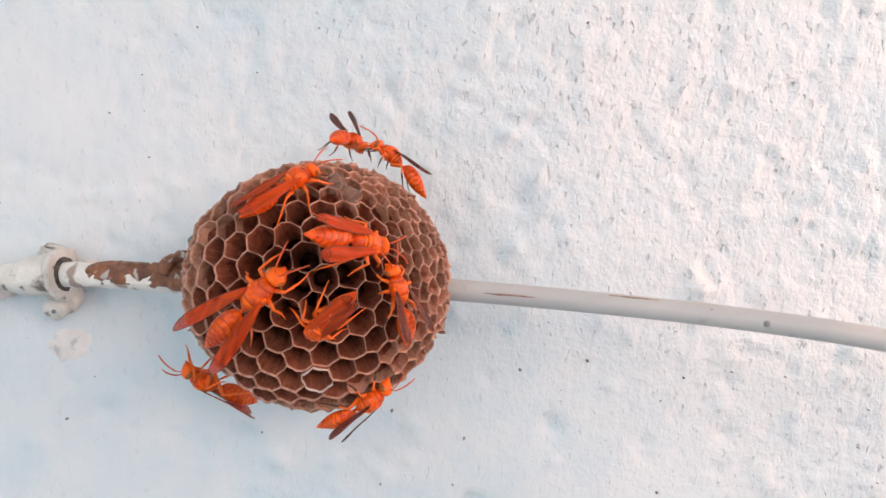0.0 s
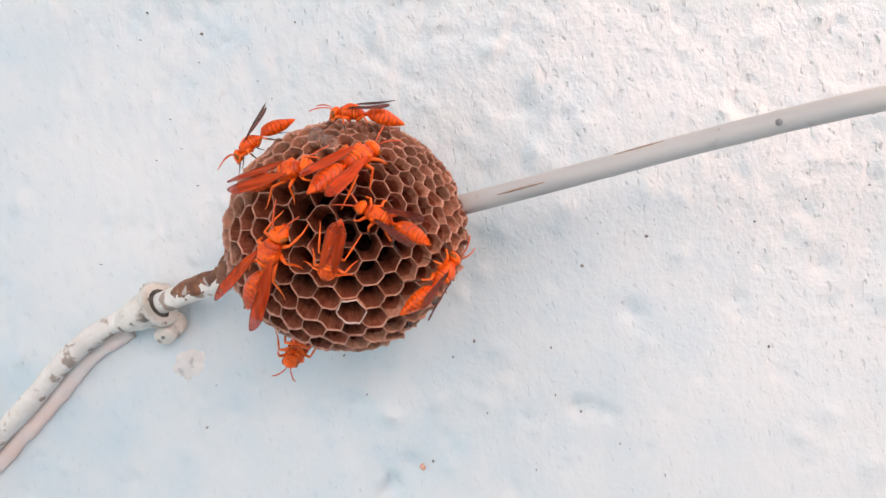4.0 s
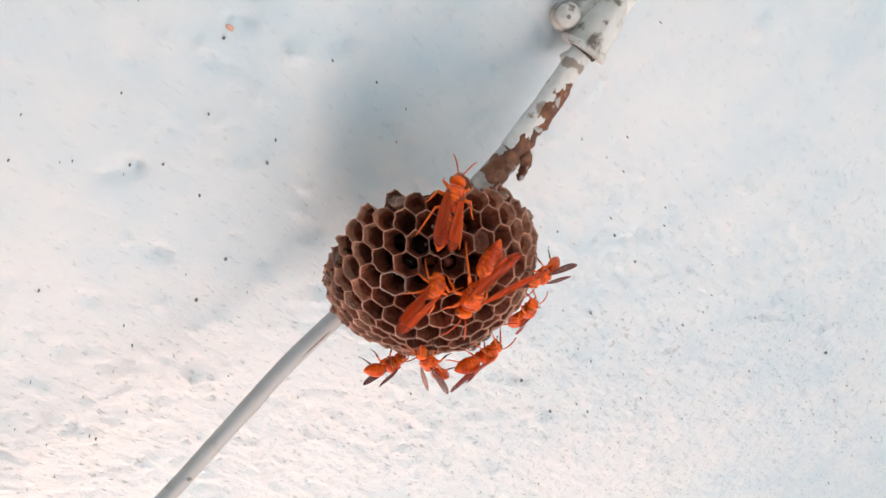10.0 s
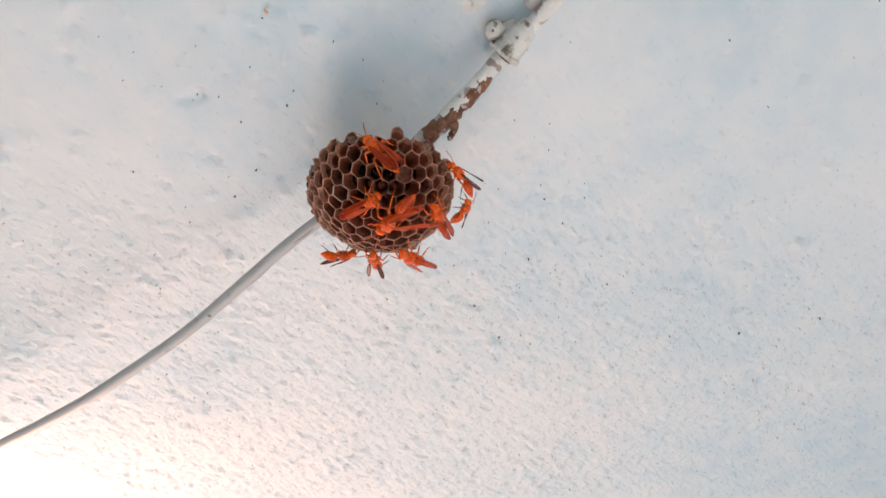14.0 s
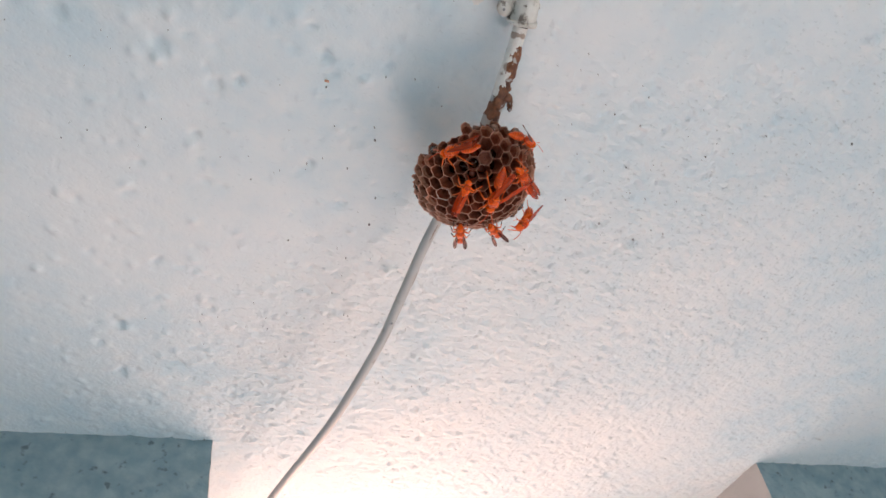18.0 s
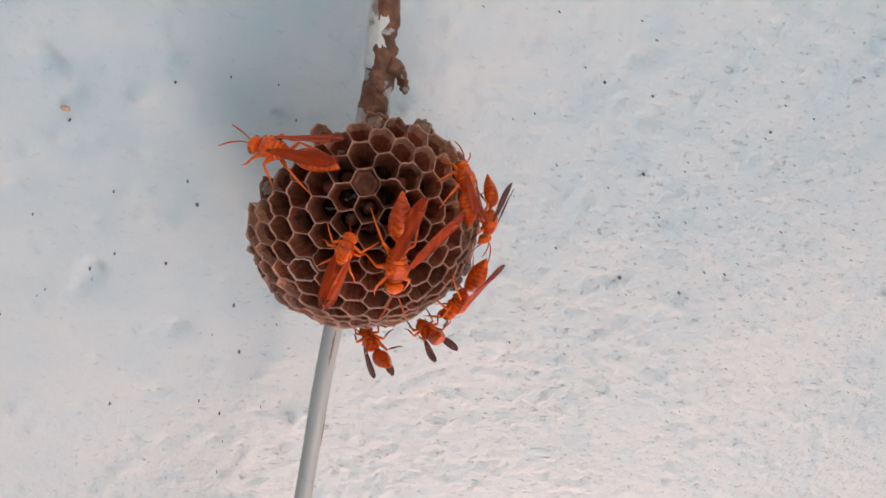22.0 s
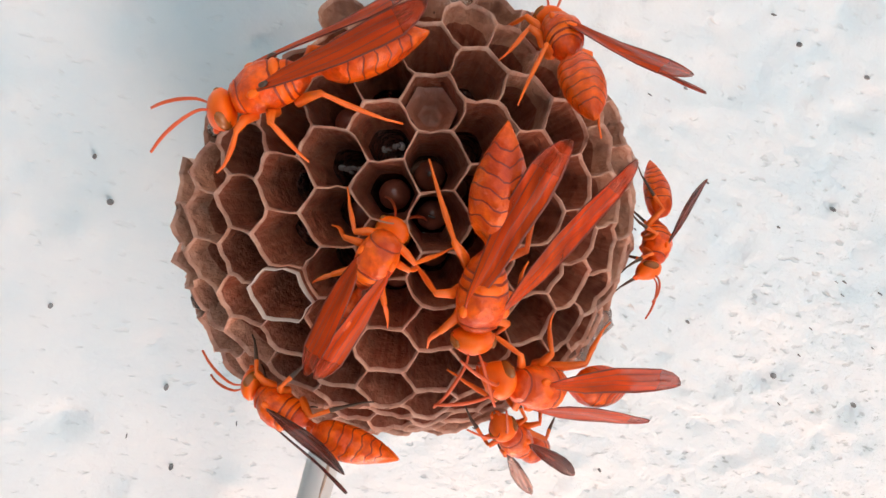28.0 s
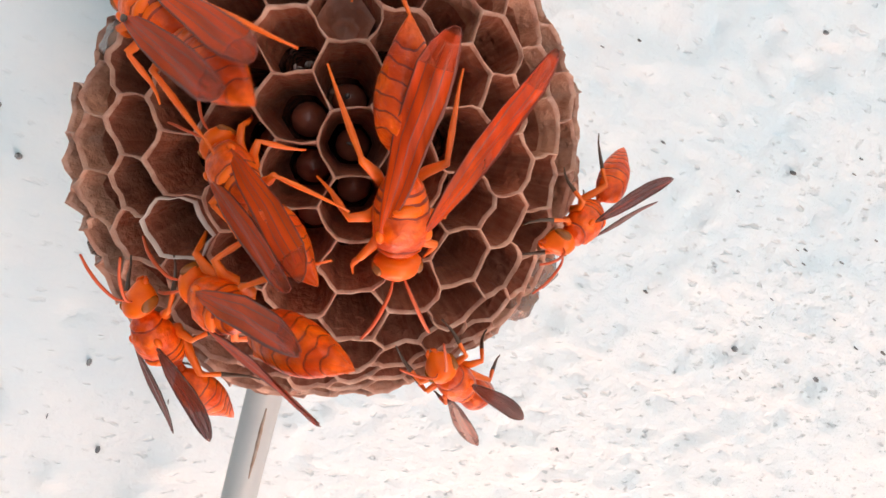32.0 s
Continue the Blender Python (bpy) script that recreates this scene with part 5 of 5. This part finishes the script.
        (31, -0.0267, -0.0340, 2.5416, 172, 15, -34), (32, -0.0285, -0.0339, 2.5422, 121, 2, -69),
    ],
    "H": [
        (0, -0.0423, -0.0536, 2.5736, -86, 60, 125), (0.5, -0.0387, -0.0545, 2.5631, 174, 74, 26), (1, -0.0329, -0.0532, 2.5537, 134, 43, -14), (1.5, -0.0378, -0.0525, 2.5578, -154, 60, 52),
        (2, -0.0420, -0.0511, 2.5624, -103, 29, 97), (3.5, -0.0432, -0.0524, 2.5720, -78, -5, 117), (5, -0.0425, -0.0521, 2.5817, -61, -44, 124), (5.5, -0.0435, -0.0507, 2.5679, 145, -78, -80),
        (6, -0.0403, -0.0463, 2.5550, 129, -21, -62), (7, -0.0377, -0.0423, 2.5498, 126, -60, -104), (7.5, -0.0367, -0.0437, 2.5488, -156, -60, -173), (8, -0.0357, -0.0451, 2.5478, -119, -32, 161),
        (8.5, -0.0374, -0.0452, 2.5501, 170, -59, -132), (9, -0.0390, -0.0452, 2.5525, 111, -25, -77), (10, -0.0362, -0.0503, 2.5539, 113, 20, -34), (11, -0.0351, -0.0507, 2.5531, 120, 26, -26),
        (12, -0.0348, -0.0511, 2.5532, 118, 24, -27), (13, -0.0329, -0.0527, 2.5531, 127, 35, -11), (13.5, -0.0353, -0.0499, 2.5523, 109, 5, -48), (14, -0.0375, -0.0469, 2.5517, 112, -31, -79),
        (15.5, -0.0374, -0.0468, 2.5519, 110, -48, -80), (17, -0.0373, -0.0468, 2.5521, 107, -65, -79), (18, -0.0375, -0.0460, 2.5511, 82, -60, -55), (19, -0.0371, -0.0477, 2.5517, 69, -50, -35),
        (20, -0.0376, -0.0479, 2.5525, 75, -45, -35), (21, -0.0384, -0.0475, 2.5538, 91, -48, -48), (22, -0.0415, -0.0485, 2.5587, 123, -47, -55), (23, -0.0382, -0.0485, 2.5544, 94, -46, -46),
        (24, -0.0376, -0.0481, 2.5534, 109, -47, -57), (24.5, -0.0365, -0.0468, 2.5511, -140, -67, 179), (25, -0.0352, -0.0455, 2.5489, -115, -14, 140),
        (26, -0.0341, -0.0439, 2.5466, -119, -21, 149), (27.5, -0.0365, -0.0450, 2.5496, -150, -62, -166), (29, -0.0387, -0.0460, 2.5529, 125, -49, -70),
        (29.5, -0.0370, -0.0464, 2.5508, -166, -64, -143), (30, -0.0351, -0.0467, 2.5488, -121, -36, 168), (31, -0.0340, -0.0441, 2.5458, -117, -22, 151),
        (31.33, -0.0352, -0.0438, 2.5471, -153, -53, -166), (31.67, -0.0363, -0.0435, 2.5484, 142, -45, -97), (32, -0.0373, -0.0431, 2.5499, 119, -8, -67),
    ],
    "I": [
        (0, -0.0364, -0.0140, 2.5505, -163, -50, 123), (1, -0.0347, -0.0097, 2.5517, -167, -54, 135), (2, -0.0274, -0.0050, 2.5509, 114, -43, -172), (3.5, -0.0278, -0.0037, 2.5526, 126, -47, -177),
        (5, -0.0282, -0.0024, 2.5545, 140, -51, 177), (6, -0.0141, 0.0023, 2.5566, 140, -51, 144), (6.5, -0.0101, 0.0028, 2.5558, -154, -65, 59), (7, -0.0062, 0.0029, 2.5553, -118, -36, 4),
        (7.5, -0.0050, 0.0008, 2.5545, -167, -59, 53), (8, -0.0039, -0.0014, 2.5538, 135, -43, 112), (9, -0.0052, -0.0025, 2.5506, 130, -35, 114), (10, -0.0042, -0.0025, 2.5520, 131, -32, 107),
        (11, -0.0037, -0.0024, 2.5520, 131, -32, 102), (12, -0.0040, -0.0019, 2.5519, 126, -30, 109), (13, -0.0033, -0.0018, 2.5515, 122, -31, 112), (14, -0.0048, -0.0026, 2.5506, 128, -32, 111),
        (15.5, -0.0062, -0.0033, 2.5496, 141, -32, 111), (17, -0.0075, -0.0041, 2.5486, 154, -33, 110), (17.33, -0.0094, -0.0049, 2.5476, -176, -33, 56),
        (17.67, -0.0112, -0.0058, 2.5467, -159, -14, 11), (18, -0.0131, -0.0068, 2.5459, -159, 11, -27), (18.33, -0.0110, -0.0054, 2.5468, -162, -24, 15),
        (18.67, -0.0090, -0.0041, 2.5477, 162, -44, 77), (19, -0.0069, -0.0030, 2.5489, 125, -26, 141), (19.5, -0.0052, -0.0038, 2.5484, 166, -46, 82), (20, -0.0036, -0.0047, 2.5480, -154, -26, 24),
        (20.5, -0.0041, -0.0042, 2.5489, 159, -37, 75), (21, -0.0047, -0.0038, 2.5498, 119, -14, 117), (21.5, -0.0059, -0.0011, 2.5521, 105, -6, 147), (22, -0.0071, 0.0012, 2.5548, 97, 9, 174),
        (22.33, -0.0111, -0.0022, 2.5499, 112, 35, -150), (22.67, -0.0153, -0.0068, 2.5458, 148, 45, -96), (23, -0.0192, -0.0122, 2.5430, 179, 28, -47),
        (23.5, -0.0213, -0.0085, 2.5458, 152, 31, -97), (24, -0.0232, -0.0052, 2.5491, 132, 16, -141), (24.5, -0.0235, -0.0078, 2.5471, 157, 39, -95), (25, -0.0237, -0.0105, 2.5453, -163, 34, -36),
        (26, -0.0244, -0.0118, 2.5447, -163, 33, -36), (27.5, -0.0268, -0.0119, 2.5456, 152, 33, -91), (29, -0.0292, -0.0121, 2.5466, 126, 6, -130), (29.5, -0.0296, -0.0133, 2.5462, 148, 35, -91),
        (30, -0.0300, -0.0144, 2.5458, -167, 38, -33), (31, -0.0308, -0.0150, 2.5459, -180, 39, -35), (32, -0.0306, -0.0134, 2.5466, -175, 40, -35),
    ],
}


def motions():
    for key, rows in TRACKS.items():
        walk(WASPS[key], [(t, pose(*p)) for t, *p in rows])
    # wings that are shifted on the way: turn outwards and lift, in degrees from the built pose
    def beat(key, side, rows):
        k = {"A": 0.0245, "B": 0.0205, "H": 0.0235}[key] / 0.0220
        wing = [o for o in WASPS[key].children if o.name.startswith("wing")][0 if side < 0 else 1]
        root = Matrix.Translation((0.0015 * k * side, 0.0009 * k, 0.00165 * k))
        walk(wing, [(t, root @ pose(0, 0, 0, -up, 0, side * out) @ root.inverted()) for t, out, up in rows])
    beat("A", -1, [(0, -24, 0), (5.5, -22, 0), (7, -4, 0), (9, -12, 0), (10, 0, 0), (23.5, 0, 0), (24.5, -8, 0), (30, -8, 0), (31, -14, 0), (32, -10, 0)])
    beat("A", 1, [(0, 30, 0), (5.5, 28, 0), (7, 16, 0), (9, 14, 0), (10, 0, 0), (23.5, 0, 0), (24.5, 0, 0), (30, 0, 0), (31, 6, 0), (32, 6, 0)])
    beat("H", 1, [(0, 0, 0), (20.6, 0, 0), (22, 4, 8), (22.8, 4, 22), (24, 6, 32), (24.7, 2, 4), (26, 0, 0), (32, 0, 0)])
    beat("B", -1, [(0, 0, 0), (24.4, 0, 0), (25, -17, 0), (25.5, -10, 16), (26, -14, 18), (26.5, -14, 20), (28.5, -38, 4), (29, -25, 2), (30, 8, 8), (31, -15, 0), (32, -15, 0)])
    beat("B", 1, [(0, 0, 0), (24.4, 0, 0), (25, 8, 0), (25.5, 20, 18), (26, 10, 22), (26.5, 12, 24), (28.5, 34, 4), (29, 11, 4), (30, -22, 12), (31, 8, 0), (32, 8, 0)])
    # the head of the one that feeds is down in a cell until it backs out
    head = next(o for o in WASPS['G'].children if o.name.startswith('head'))
    neck = Matrix.Translation((0, 0.0033, -0.0002))
    nod = lambda a: Matrix.Translation((0, a * 0.000016, a * 0.000038)) @ neck @ pose(0, 0, 0, a) @ neck.inverted()
    walk(head, [(0, nod(-95)), (5, nod(-92)), (12, nod(-95)), (22, nod(-92)), (30.1, nod(-95)), (30.8, nod(-8)), (32, nod(0))])
    # its forelegs hold on beside the cell meanwhile
    legs = [o for o in WASPS['G'].children if o.name.startswith('leg')]
    for leg, side in ((legs[0], -1), (legs[3], 1)):
        hip = Matrix.Translation((side * 0.0011, 0.0022, -0.0011))
        turn = lambda a: hip @ pose(0, 0, 0, 0, 0, -side * a) @ hip.inverted()
        walk(leg, [(0, turn(55)), (30.1, turn(55)), (30.8, turn(5)), (32, turn(0))])


motions()
